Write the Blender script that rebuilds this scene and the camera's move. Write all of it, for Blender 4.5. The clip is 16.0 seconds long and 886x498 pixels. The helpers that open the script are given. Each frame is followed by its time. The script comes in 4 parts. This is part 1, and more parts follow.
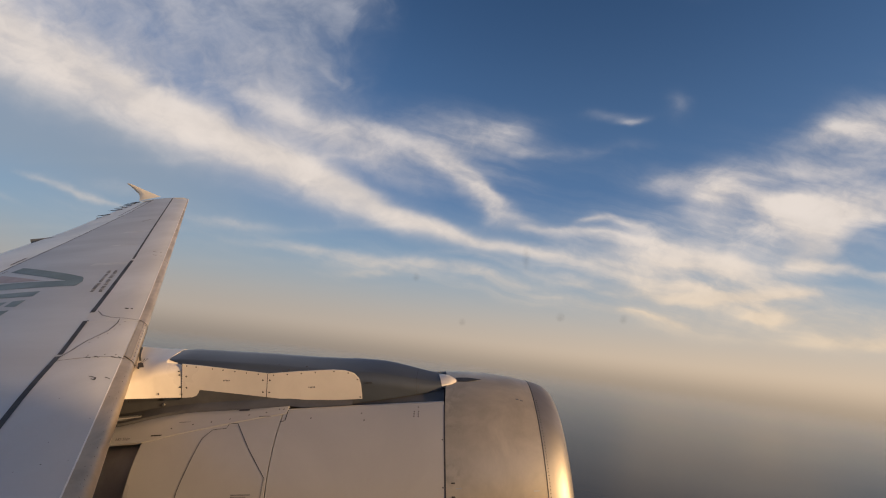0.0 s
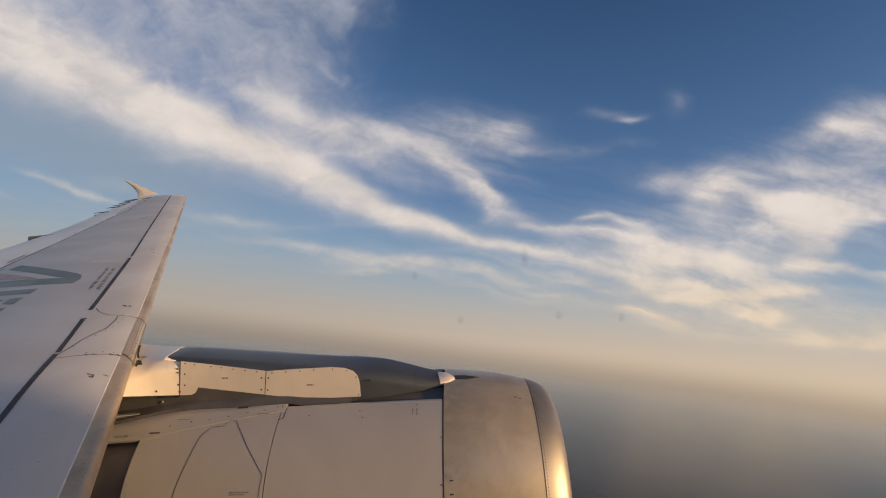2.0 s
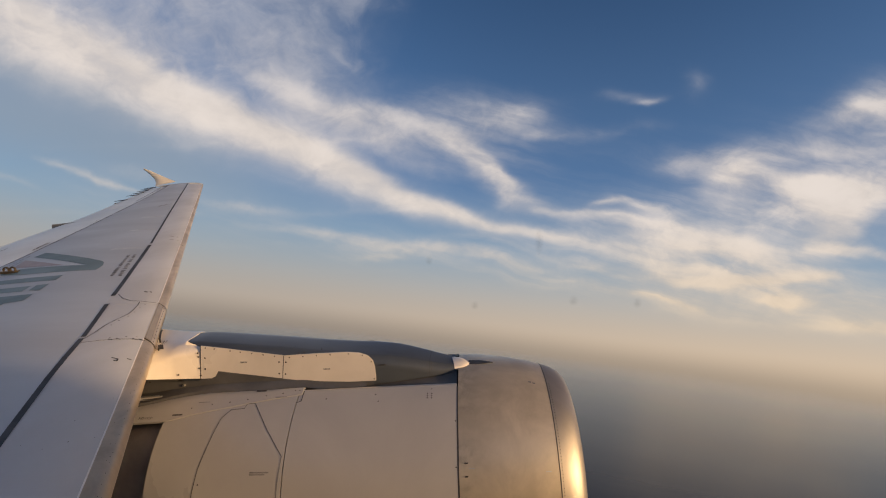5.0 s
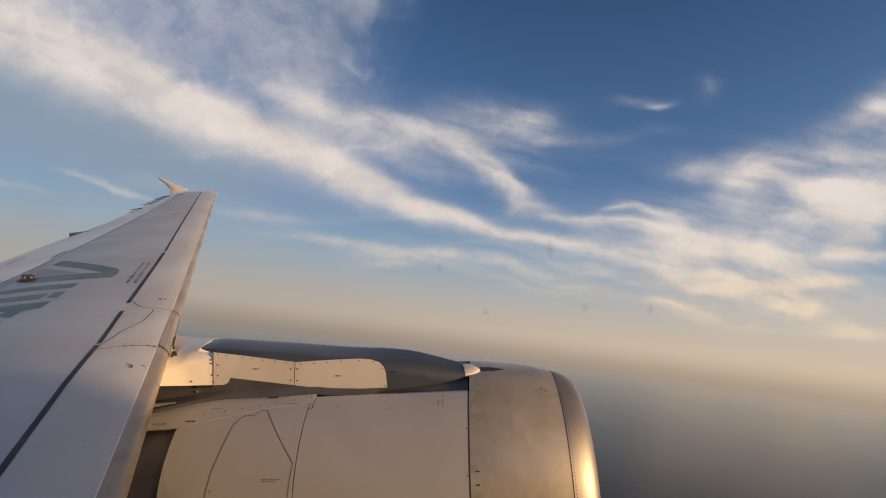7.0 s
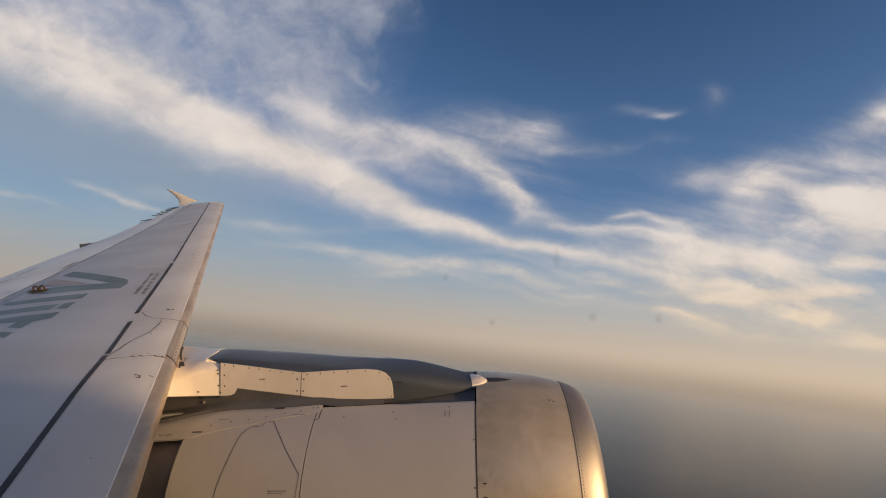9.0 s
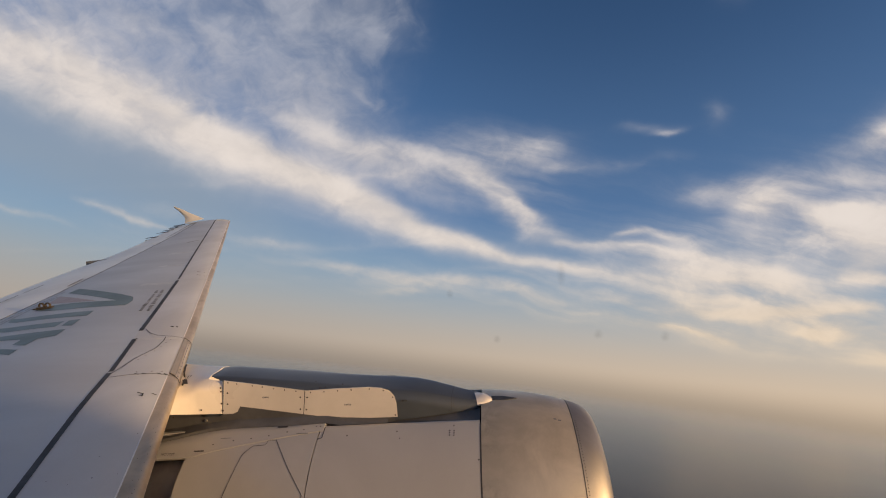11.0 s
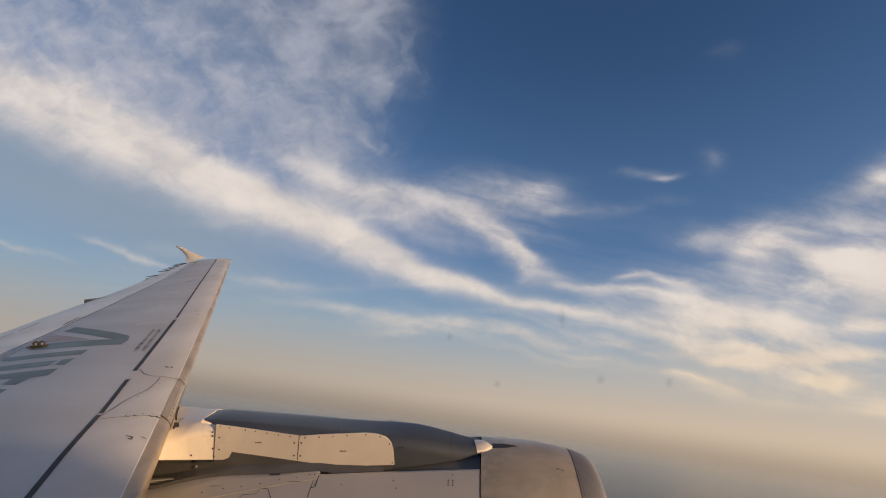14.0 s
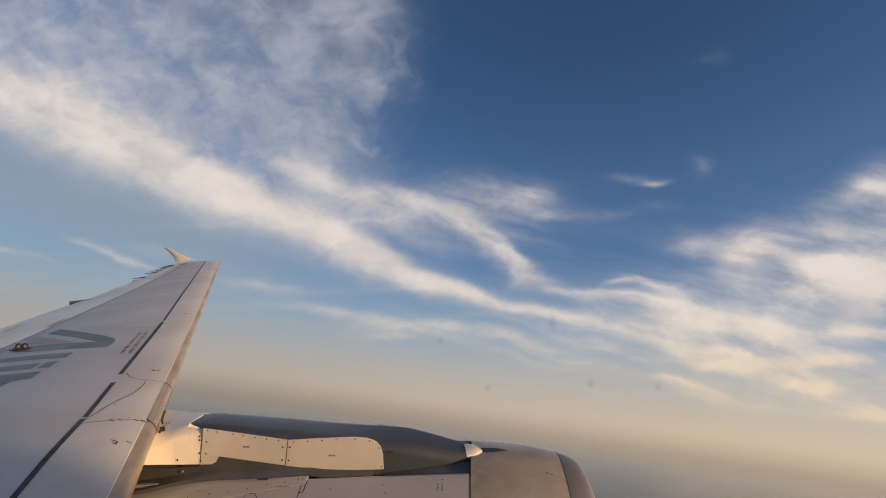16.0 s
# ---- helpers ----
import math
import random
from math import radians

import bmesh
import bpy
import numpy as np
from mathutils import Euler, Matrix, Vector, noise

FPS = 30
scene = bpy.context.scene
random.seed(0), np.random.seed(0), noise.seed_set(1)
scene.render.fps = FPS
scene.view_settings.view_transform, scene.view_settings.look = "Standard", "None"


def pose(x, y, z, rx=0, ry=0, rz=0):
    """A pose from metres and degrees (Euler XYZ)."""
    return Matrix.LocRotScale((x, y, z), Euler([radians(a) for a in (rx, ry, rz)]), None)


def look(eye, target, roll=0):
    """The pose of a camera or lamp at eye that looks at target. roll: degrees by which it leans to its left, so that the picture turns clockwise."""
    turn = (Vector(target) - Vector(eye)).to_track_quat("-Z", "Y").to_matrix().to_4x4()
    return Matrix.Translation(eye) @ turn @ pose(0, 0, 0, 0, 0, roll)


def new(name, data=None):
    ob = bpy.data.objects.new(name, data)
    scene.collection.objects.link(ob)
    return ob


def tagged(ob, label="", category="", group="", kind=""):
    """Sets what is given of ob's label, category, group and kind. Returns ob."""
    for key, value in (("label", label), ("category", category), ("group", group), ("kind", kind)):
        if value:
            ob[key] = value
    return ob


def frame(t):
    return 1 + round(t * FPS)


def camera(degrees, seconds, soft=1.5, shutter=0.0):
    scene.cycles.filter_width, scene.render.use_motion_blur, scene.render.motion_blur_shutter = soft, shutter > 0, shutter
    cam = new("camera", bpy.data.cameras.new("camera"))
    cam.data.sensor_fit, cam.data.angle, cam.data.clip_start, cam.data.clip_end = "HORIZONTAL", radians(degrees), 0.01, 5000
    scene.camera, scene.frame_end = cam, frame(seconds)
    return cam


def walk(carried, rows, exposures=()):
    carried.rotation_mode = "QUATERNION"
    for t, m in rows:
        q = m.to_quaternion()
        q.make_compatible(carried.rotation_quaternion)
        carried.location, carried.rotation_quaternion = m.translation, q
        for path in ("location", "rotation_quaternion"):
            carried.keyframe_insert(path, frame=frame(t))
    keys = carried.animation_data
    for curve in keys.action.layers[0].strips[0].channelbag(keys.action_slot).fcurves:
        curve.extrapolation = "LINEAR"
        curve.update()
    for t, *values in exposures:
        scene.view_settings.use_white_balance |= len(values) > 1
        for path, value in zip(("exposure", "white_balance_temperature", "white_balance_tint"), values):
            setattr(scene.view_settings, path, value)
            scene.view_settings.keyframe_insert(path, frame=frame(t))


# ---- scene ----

# ---------------------------------------------------------------- camera
# The aeroplane's own axes: x towards the nose, y out along the port wing, z up through the cabin roof.
# It climbs and leans to starboard; ATTITUDE turns its axes into the level world.
ATTITUDE = pose(0, 0, 0, 18.7, -8.6, 0)
EYE = (0.0, 1.699, 0.682)        # the lens stands just inside a cabin window
PATH = [                         # seconds; degrees of yaw, pitch and roll in the aeroplane's axes
    (0.0, 1.99, -6.81, -2.60), (0.5, 2.00, -7.38, -2.58), (1.0, 1.88, -7.29, -2.58), (1.5, 1.81, -7.20, -2.55), (2.0, 1.83, -7.08, -2.50),
    (2.5, 1.86, -7.12, -2.52), (3.0, 2.00, -7.42, -2.55), (3.5, 2.36, -8.24, -2.66), (4.0, 2.81, -8.96, -2.80), (6.5, 4.66, -8.11, -3.31),
    (7.0, 4.87, -7.87, -3.41), (7.5, 5.07, -7.61, -3.50), (8.0, 5.23, -7.33, -3.59), (8.5, 5.40, -6.98, -3.65), (9.0, 5.57, -6.63, -3.70),
    (11.5, 5.99, -3.71, -3.79), (12.0, 6.01, -2.73, -3.71), (12.5, 5.97, -1.74, -3.62), (13.0, 5.92, -0.82, -3.51), (13.5, 5.86, -0.03, -3.35),
    (14.0, 5.70, 0.54, -3.21), (14.5, 5.34, 0.76, -3.09), (15.0, 5.01, 0.86, -3.01), (15.5, 4.76, 0.86, -2.90), (16.0, 4.60, 0.92, -2.82)]
cam = camera(86.92, 16.0, soft=1.05)
walk(cam, [(t, ATTITUDE @ pose(*EYE, 90 + pitch, 0, yaw) @ pose(0, 0, 0, 0, 0, roll)) for t, yaw, pitch, roll in PATH])

# ---------------------------------------------------------------- sun and sky
SUN_AZ, SUN_EL = 109.6, 7.9      # degrees: from abeam of the port wing round to the nose and beyond; above the horizon

toward = Vector((math.sin(radians(SUN_AZ)) * math.cos(radians(SUN_EL)), math.cos(radians(SUN_AZ)) * math.cos(radians(SUN_EL)), math.sin(radians(SUN_EL))))

def math_node(tree, kind, a, b=None, c=None, clamp=False):
    n = tree.nodes.new("ShaderNodeMath")
    n.operation, n.use_clamp = kind, clamp
    for slot, v in zip(n.inputs, (a, b, c)):
        if v is None:
            continue
        if isinstance(v, (int, float)):
            slot.default_value = v
        else:
            tree.links.new(v, slot)
    return n.outputs[0]


def smooth(tree, v, lo, hi, out_lo=0.0, out_hi=1.0):
    n = tree.nodes.new("ShaderNodeMapRange")
    n.interpolation_type = "SMOOTHSTEP"
    tree.links.new(v, n.inputs[0])
    for slot, value in zip(n.inputs[1:5], (lo, hi, out_lo, out_hi)):
        slot.default_value = value
    return n.outputs[0]


def mix_colour(tree, fac, a, b, blend="MIX"):
    n = tree.nodes.new("ShaderNodeMix")
    n.data_type, n.blend_type = "RGBA", blend
    for slot, v in ((n.inputs[0], fac), (n.inputs[6], a), (n.inputs[7], b)):
        if isinstance(v, (int, float)):
            slot.default_value = v
        elif isinstance(v, tuple):
            slot.default_value = (*v, 1)
        else:
            tree.links.new(v, slot)
    return n.outputs[2]


def noise_node(tree, vector, scale, detail=4.0, rough=0.55, distort=0.0):
    n = tree.nodes.new("ShaderNodeTexNoise")
    n.inputs["Scale"].default_value, n.inputs["Detail"].default_value = scale, detail
    n.inputs["Roughness"].default_value, n.inputs["Distortion"].default_value = rough, distort
    if vector is not None:
        tree.links.new(vector, n.inputs["Vector"])
    return n.outputs[0]


SKY_CHART = pose(0, 0, 0, 107.79, -5.51, -2.3).to_3x3()     # a flat chart of the cloud field, tangent to the sky abeam of the port wing


def curve_node(tree, value, knots):
    """A smooth curve through knots of (0 to 1, 0 to 1)."""
    n = tree.nodes.new("ShaderNodeFloatCurve")
    line = n.mapping.curves[0]
    n.mapping.extend = "HORIZONTAL"
    line.points[0].location, line.points[1].location = knots[0], knots[-1]
    for k in knots[1:-1]:
        line.points.new(*k)
    n.mapping.update()
    tree.links.new(value, n.inputs["Value"])
    return n.outputs[0]


def build_world():
    world = bpy.data.worlds.new("evening_sky")
    scene.world = world
    world.use_nodes = True
    tree = world.node_tree
    tree.nodes.clear()
    m = lambda *a, **k: math_node(tree, *a, **k)
    sky = tree.nodes.new("ShaderNodeTexSky")
    sky.sky_type, sky.sun_disc = "NISHITA", False
    sky.sun_elevation, sky.sun_rotation = radians(SUN_EL), radians(SUN_AZ)
    sky.altitude, sky.air_density, sky.dust_density, sky.ozone_density = 900, 1.0, 2.0, 1.6
    place = tree.nodes.new("ShaderNodeTexCoord").outputs["Generated"]
    split = tree.nodes.new("ShaderNodeSeparateXYZ")
    tree.links.new(place, split.inputs[0])
    x, y, z = split.outputs
    az = m("MULTIPLY", m("ARCTAN2", x, y), 57.29578)
    el = m("MULTIPLY", m("ARCSINE", z), 57.29578)

    def flat(u, v, w=0.0):
        n = tree.nodes.new("ShaderNodeCombineXYZ")
        for slot, value in zip(n.inputs, (u, v, w)):
            if isinstance(value, float):
                slot.default_value = value
            else:
                tree.links.new(value, slot)
        return n.outputs[0]

    def along(axis):
        n = tree.nodes.new("ShaderNodeVectorMath")
        n.operation = "DOT_PRODUCT"
        tree.links.new(place, n.inputs[0])
        n.inputs[1].default_value = axis
        return n.outputs["Value"]

    # the chart: u runs aft to fore from 0 to about 16, v downwards from 0 to about 9, one unit being 7 degrees in its middle
    ahead = along(-SKY_CHART.col[2])
    depth = m("MAXIMUM", ahead, 0.22)
    u0 = m("MULTIPLY_ADD", m("DIVIDE", along(SKY_CHART.col[0]), depth), 8.274, 7.84)
    v0 = m("MULTIPLY_ADD", m("DIVIDE", along(SKY_CHART.col[1]), depth), -8.274, 4.41)
    # slow bends, then ragged edges
    slow = tree.nodes.new("ShaderNodeTexNoise")
    slow.inputs["Scale"].default_value, slow.inputs["Detail"].default_value, slow.inputs["Roughness"].default_value = 1.0, 6.0, 0.50
    tree.links.new(flat(u0, m("MULTIPLY", v0, 1.5), 4.0), slow.inputs["Vector"])
    parts = tree.nodes.new("ShaderNodeSeparateColor")
    tree.links.new(slow.outputs["Color"], parts.inputs[0])
    u = m("MULTIPLY_ADD", m("SUBTRACT", parts.outputs[0], 0.5), 0.55, u0)
    v = m("MULTIPLY_ADD", m("SUBTRACT", parts.outputs[1], 0.5), 0.34, v0)
    share = m("MULTIPLY_ADD", u, 1 / 24.0, 5 / 24.0)

    calm = m("MULTIPLY_ADD", m("SUBTRACT", parts.outputs[1], 0.5), 0.17, v0)

    def streak(*rows, height=v):
        """A drawn-out bank of cirrus through rows of (u, v, reach upwards, reach downwards, weight)."""
        lane = lambda k, unit: curve_node(tree, share, [((r[0] + 5) / 24.0, r[k] / unit) for r in rows])
        off = m("SUBTRACT", height, m("MULTIPLY", lane(1, 10.0), 10.0))
        up, down = m("DIVIDE", off, m("MULTIPLY", lane(2, 4.0), -4.0)), m("DIVIDE", off, m("MULTIPLY", lane(3, 4.0), 4.0))
        q = m("MAXIMUM", up, down)
        return m("MULTIPLY", m("EXPONENT", m("MULTIPLY", m("MULTIPLY", q, q), -1.0)), lane(4, 1.0))

    def clump(cu, cv, ru, rv, weight, lean=0.0):
        """A soft patch; lean: degrees by which its fore end sinks."""
        du, dv = m("SUBTRACT", u, cu), m("SUBTRACT", v, cv)
        c, s = math.cos(radians(lean)), math.sin(radians(lean))
        a = m("MULTIPLY_ADD", du, c / ru, m("MULTIPLY", dv, s / ru))
        b = m("MULTIPLY_ADD", dv, c / rv, m("MULTIPLY", du, -s / rv))
        q = m("MULTIPLY_ADD", a, a, m("MULTIPLY", b, b))
        return m("MULTIPLY", m("EXPONENT", m("MULTIPLY", q, -1.0)), weight)

    def total(*terms):
        out = terms[0]
        for term in terms[1:]:
            out = m("ADD", out, term)
        return out

    # the great streak that sinks towards the nose
    great = streak((-5, 0.2, 0.6, 0.9, 0.0), (-3.5, 0.4, 0.6, 0.9, 0.6), (-1, 1.3, 0.55, 1.0, 0.74), (0, 1.75, 0.52, 0.9, 0.78), (1, 2.2, 0.48, 0.84, 0.8), (2, 2.66, 0.42, 0.8, 0.82), (3, 3.08, 0.36, 0.74, 0.83),
                   (4, 3.54, 0.34, 0.6, 0.84), (5, 4.02, 0.32, 0.5, 0.84), (5.8, 4.44, 0.28, 0.34, 0.78), (6.5, 4.72, 0.2, 0.25, 0.7), (7.2, 4.92, 0.16, 0.19, 0.62), (8, 5.15, 0.13, 0.15, 0.52), (8.8, 5.3, 0.1, 0.12, 0.3), (9.6, 5.42, 0.1, 0.1, 0.0), height=calm)
    # a second strand above it, which thickens where the two close up
    strand = total(streak((3.0, 2.1, 0.12, 0.12, 0.0), (3.8, 2.5, 0.16, 0.2, 0.12), (4.6, 2.86, 0.2, 0.26, 0.2), (5.6, 3.1, 0.2, 0.3, 0.22), (6.4, 3.3, 0.18, 0.3, 0.25), (7.1, 3.55, 0.15, 0.3, 0.30), (7.55, 3.86, 0.16, 0.38, 0.38), (7.95, 4.3, 0.2, 0.36, 0.42), (8.35, 4.68, 0.2, 0.2, 0.40), (8.75, 4.84, 0.14, 0.12, 0.22), (9.2, 4.9, 0.1, 0.1, 0.0)),
                   clump(7.75, 4.3, 0.75, 0.18, 0.24, 46), clump(5.3, 3.5, 1.6, 0.35, 0.12, 16))
    # its prolongation fore, thin bright lines over a wide pale sheet
    fore = streak((8.4, 4.85, 0.08, 0.08, 0.0), (9.0, 4.93, 0.07, 0.1, 0.3), (9.6, 4.92, 0.07, 0.14, 0.36), (10.3, 5.08, 0.1, 0.18, 0.33), (11.0, 5.25, 0.14, 0.26, 0.42), (11.8, 5.4, 0.16, 0.3, 0.36), (12.6, 5.6, 0.14, 0.2, 0.2), (13.4, 5.7, 0.1, 0.1, 0.0))
    bay = clump(14.75, 5.18, 0.75, 0.3, 0.6)
    sheet = streak((8.4, 5.2, 0.2, 0.2, 0.0), (9.4, 5.4, 0.3, 0.3, 0.2), (10.5, 5.65, 0.5, 0.45, 0.29), (11.8, 5.95, 0.55, 0.45, 0.35), (13.0, 6.1, 0.35, 0.5, 0.36), (14.2, 6.45, 0.3, 0.6, 0.34), (16.0, 6.6, 0.45, 0.6, 0.38), (19.0, 6.8, 0.6, 0.8, 0.36))
    rail = streak((10.4, 5.9, 0.08, 0.08, 0.0), (11.3, 6.1, 0.1, 0.1, 0.24), (12.2, 6.1, 0.13, 0.1, 0.36), (13.0, 5.99, 0.14, 0.1, 0.36), (13.6, 5.95, 0.1, 0.08, 0.0))
    # the bright hook, with a blue bay under its fore arm
    hook = total(clump(13.35, 4.9, 0.5, 0.5, 0.42), clump(13.3, 5.3, 0.42, 0.24, 0.36), streak((12.3, 4.7, 0.2, 0.3, 0.0), (13.2, 4.62, 0.32, 0.4, 0.42), (14.2, 4.55, 0.36, 0.36, 0.56), (15.0, 4.62, 0.28, 0.22, 0.48), (15.6, 4.78, 0.12, 0.1, 0.26), (16.0, 4.85, 0.1, 0.1, 0.0)))
    lumps = total(clump(11.8, 4.28, 0.42, 0.24, 0.62, -12), clump(12.6, 4.42, 0.6, 0.2, 0.4, 6), clump(12.2, 4.9, 0.9, 0.4, 0.3), clump(11.2, 4.05, 0.6, 0.22, 0.26, -10), clump(12.8, 3.95, 1.8, 0.2, 0.24))
    bank = total(clump(15.3, 5.76, 0.5, 0.18, 0.7, 8), clump(16.8, 5.8, 1.2, 0.26, 0.7), clump(17.5, 4.7, 1.2, 0.5, 0.5, -10), streak((12.9, 5.5, 0.08, 0.08, 0.0), (13.7, 5.5, 0.09, 0.09, 0.3), (14.6, 5.62, 0.08, 0.1, 0.3), (15.4, 5.7, 0.08, 0.1, 0.0)))
    # small wisps in the open blue
    wisps = total(clump(10.35, 3.03, 0.24, 0.07, 0.36, -5), clump(10.0, 2.95, 0.5, 0.09, 0.2), clump(11.05, 2.82, 0.22, 0.2, 0.22, 30), clump(11.3, 1.05, 0.34, 0.2, 0.13),
                  clump(9.8, 4.74, 0.26, 0.06, 0.42, -6), clump(10.35, 4.84, 0.45, 0.08, 0.24, 20))
    island = total(clump(14.0, 3.22, 0.85, 0.3, 0.58, -9), clump(13.5, 3.3, 0.3, 0.16, 0.28, -30), clump(15.2, 3.3, 1.3, 0.32, 0.34, 6), clump(14.8, 3.75, 2.2, 0.25, 0.22), clump(17.5, 3.6, 1.5, 0.5, 0.5))
    curl = total(clump(7.9, 3.35, 0.75, 0.26, 0.3, -6), clump(8.2, 3.15, 0.3, 0.22, 0.16), clump(7.2, 3.1, 0.8, 0.26, 0.2, 10), streak((8.2, 3.6, 0.08, 0.08, 0.0), (8.8, 3.56, 0.12, 0.1, 0.22), (9.6, 3.58, 0.14, 0.14, 0.16), (10.3, 3.5, 0.12, 0.12, 0.1), (10.9, 3.48, 0.1, 0.1, 0.0)))
    # thin lines low over the haze
    low = total(streak((3.6, 5.1, 0.1, 0.1, 0.0), (4.8, 5.28, 0.1, 0.1, 0.16), (6.0, 5.42, 0.12, 0.16, 0.17), (7.2, 5.5, 0.12, 0.18, 0.2), (7.9, 5.72, 0.1, 0.13, 0.22), (8.7, 5.88, 0.06, 0.07, 0.0)),
                streak((6.6, 5.25, 0.05, 0.05, 0.0), (7.4, 5.3, 0.08, 0.08, 0.09), (8.6, 5.6, 0.1, 0.1, 0.11), (9.8, 5.92, 0.1, 0.1, 0.11), (11.2, 6.3, 0.08, 0.08, 0.0)),
                streak((8.4, 5.95, 0.05, 0.05, 0.0), (9.2, 6.12, 0.08, 0.09, 0.1), (10.0, 6.28, 0.08, 0.08, 0.1), (10.8, 6.42, 0.06, 0.06, 0.24), (11.5, 6.6, 0.05, 0.05, 0.0)),
                clump(12.65, 6.44, 0.28, 0.09, 0.5), clump(5.7, 5.66, 0.8, 0.09, 0.16), clump(14.3, 6.85, 1.6, 0.12, 0.3), clump(15.6, 7.2, 0.6, 0.1, 0.34))
    left = total(streak((-1.2, 3.75, 0.08, 0.08, 0.0), (-0.3, 4.0, 0.09, 0.09, 0.24), (0.5, 4.26, 0.08, 0.08, 0.27), (1.2, 4.52, 0.07, 0.07, 0.16), (1.9, 4.75, 0.06, 0.06, 0.0)),
                 streak((-3.8, 3.6, 0.08, 0.08, 0.0), (-2.6, 3.95, 0.1, 0.1, 0.26), (-1.5, 4.2, 0.07, 0.07, 0.16), (-0.8, 4.4, 0.06, 0.06, 0.0)), clump(1.2, 4.15, 1.3, 0.16, 0.14, 12), clump(3.0, 4.75, 0.8, 0.09, 0.2, 8))
    pall = total(clump(13.2, 4.7, 3.2, 1.0, 0.22, 4), clump(11.2, 5.5, 2.8, 0.75, 0.24, 10), clump(7.6, 3.5, 1.6, 0.7, 0.22, 12), clump(16.5, 3.2, 3.0, 0.9, 0.2), clump(7.0, 5.65, 4.2, 0.42, 0.2, 7), clump(12.5, 6.5, 4.0, 0.4, 0.3, 3), clump(1.0, 4.6, 3.0, 0.4, 0.1, 10))
    # a thin veil that fills the height behind the great streak
    brink = m("MULTIPLY", curve_node(tree, m("MULTIPLY_ADD", v, 1 / 12.0, 6 / 12.0), [((k + 6) / 12.0, e / 12.0) for k, e in ((-6, 7.2), (-2, 6.9), (0, 6.75), (1, 6.6), (2, 6.2), (2.6, 6.2), (3.2, 6.9), (4, 7.4), (6, 8.0))]), 12.0)
    inside = smooth(tree, m("SUBTRACT", brink, u), -0.35, 1.9)
    floor_v = m("MULTIPLY_ADD", u, 0.44, 1.75)
    inside = m("MULTIPLY", inside, smooth(tree, m("SUBTRACT", floor_v, v), -0.15, 0.9))
    shaded = m("MULTIPLY", smooth(tree, m("SUBTRACT", v, floor_v), -0.2, 0.9), smooth(tree, m("SUBTRACT", m("MULTIPLY_ADD", u, 0.30, 4.35), v), -0.6, 1.1))
    shaded = m("MULTIPLY", shaded, smooth(tree, u, 6.0, 1.0))
    solid = total(great, m("MULTIPLY", strand, 0.45), m("MULTIPLY", fore, 0.5), rail, m("MULTIPLY", total(hook, bank), 0.45))
    feather = total(strand, fore)
    bulk = m("MAXIMUM", m("SUBTRACT", total(m("MULTIPLY", solid, 0.36), m("MULTIPLY", feather, 0.5), sheet, lumps, wisps, island, curl, m("MULTIPLY", low, 1.3), left, m("MULTIPLY", total(hook, bank), 0.55)), bay), 0.0)
    # fibres drawn out along the streaks, curdles, and fine hooked threads in the veil
    fibre = noise_node(tree, flat(m("MULTIPLY_ADD", u, 0.42, m("MULTIPLY", v, 0.20)), m("MULTIPLY_ADD", v, 1.35, m("MULTIPLY", u, -0.52))), 1.0, 9, 0.56, 0.35)
    curdle = noise_node(tree, flat(m("MULTIPLY", u, 0.9), m("MULTIPLY", v, 1.35), 5.0), 1.15, 10, 0.58, 0.3)
    thread = noise_node(tree, flat(m("MULTIPLY_ADD", u, 0.30, m("MULTIPLY", v, 0.34)), m("MULTIPLY_ADD", v, 0.60, m("MULTIPLY", u, -0.70)), 9.0), 1.0, 9, 0.55, 0.35)
    comb = noise_node(tree, flat(m("MULTIPLY_ADD", u, 0.22, m("MULTIPLY", v, 0.05)), m("MULTIPLY_ADD", v, 2.6, m("MULTIPLY", u, -0.62)), 2.0), 1.0, 7, 0.55, 0.2)
    pall = m("MULTIPLY", pall, smooth(tree, comb, 0.3, 0.7, 0.45, 1.5))
    grain = m("MULTIPLY_ADD", fibre, 1.05, m("MULTIPLY", curdle, 0.95))
    front = smooth(tree, ahead, 0.24, 0.5)
    round_about = m("MULTIPLY", smooth(tree, ahead, 0.5, 0.24), smooth(tree, noise_node(tree, place, 2.2, 8, 0.6, 0.4), 0.46, 0.78, 0.0, 0.4))
    veil = m("MULTIPLY", inside, m("MULTIPLY_ADD", smooth(tree, m("MULTIPLY_ADD", thread, 1.1, m("MULTIPLY", curdle, 0.9)), 0.60, 1.45), 0.42, 0.34))
    # hooked filaments along the veil's fore brink
    hooks = noise_node(tree, flat(m("MULTIPLY_ADD", u, 1.1, m("MULTIPLY", v, 0.35)), m("MULTIPLY_ADD", v, 1.0, m("MULTIPLY", u, -0.2)), 14.0), 1.3, 6, 0.5, 0.8)
    brinkness = m("MULTIPLY", m("MULTIPLY", inside, m("SUBTRACT", 1.0, inside)), 4.0)
    veil = m("MULTIPLY_ADD", m("MULTIPLY", brinkness, m("MULTIPLY", smooth(tree, hooks, 0.40, 0.78), smooth(tree, v, 3.0, 2.2))), 0.22, veil)
    body = m("MULTIPLY", bulk, smooth(tree, grain, 0.62, 1.38, 0.5, 1.7))
    body = m("ADD", m("MULTIPLY_ADD", m("MULTIPLY", solid, smooth(tree, grain, 0.7, 1.3, 0.92, 1.02)), 0.9, body), m("MULTIPLY", pall, smooth(tree, grain, 0.6, 1.4, 0.7, 1.3)))
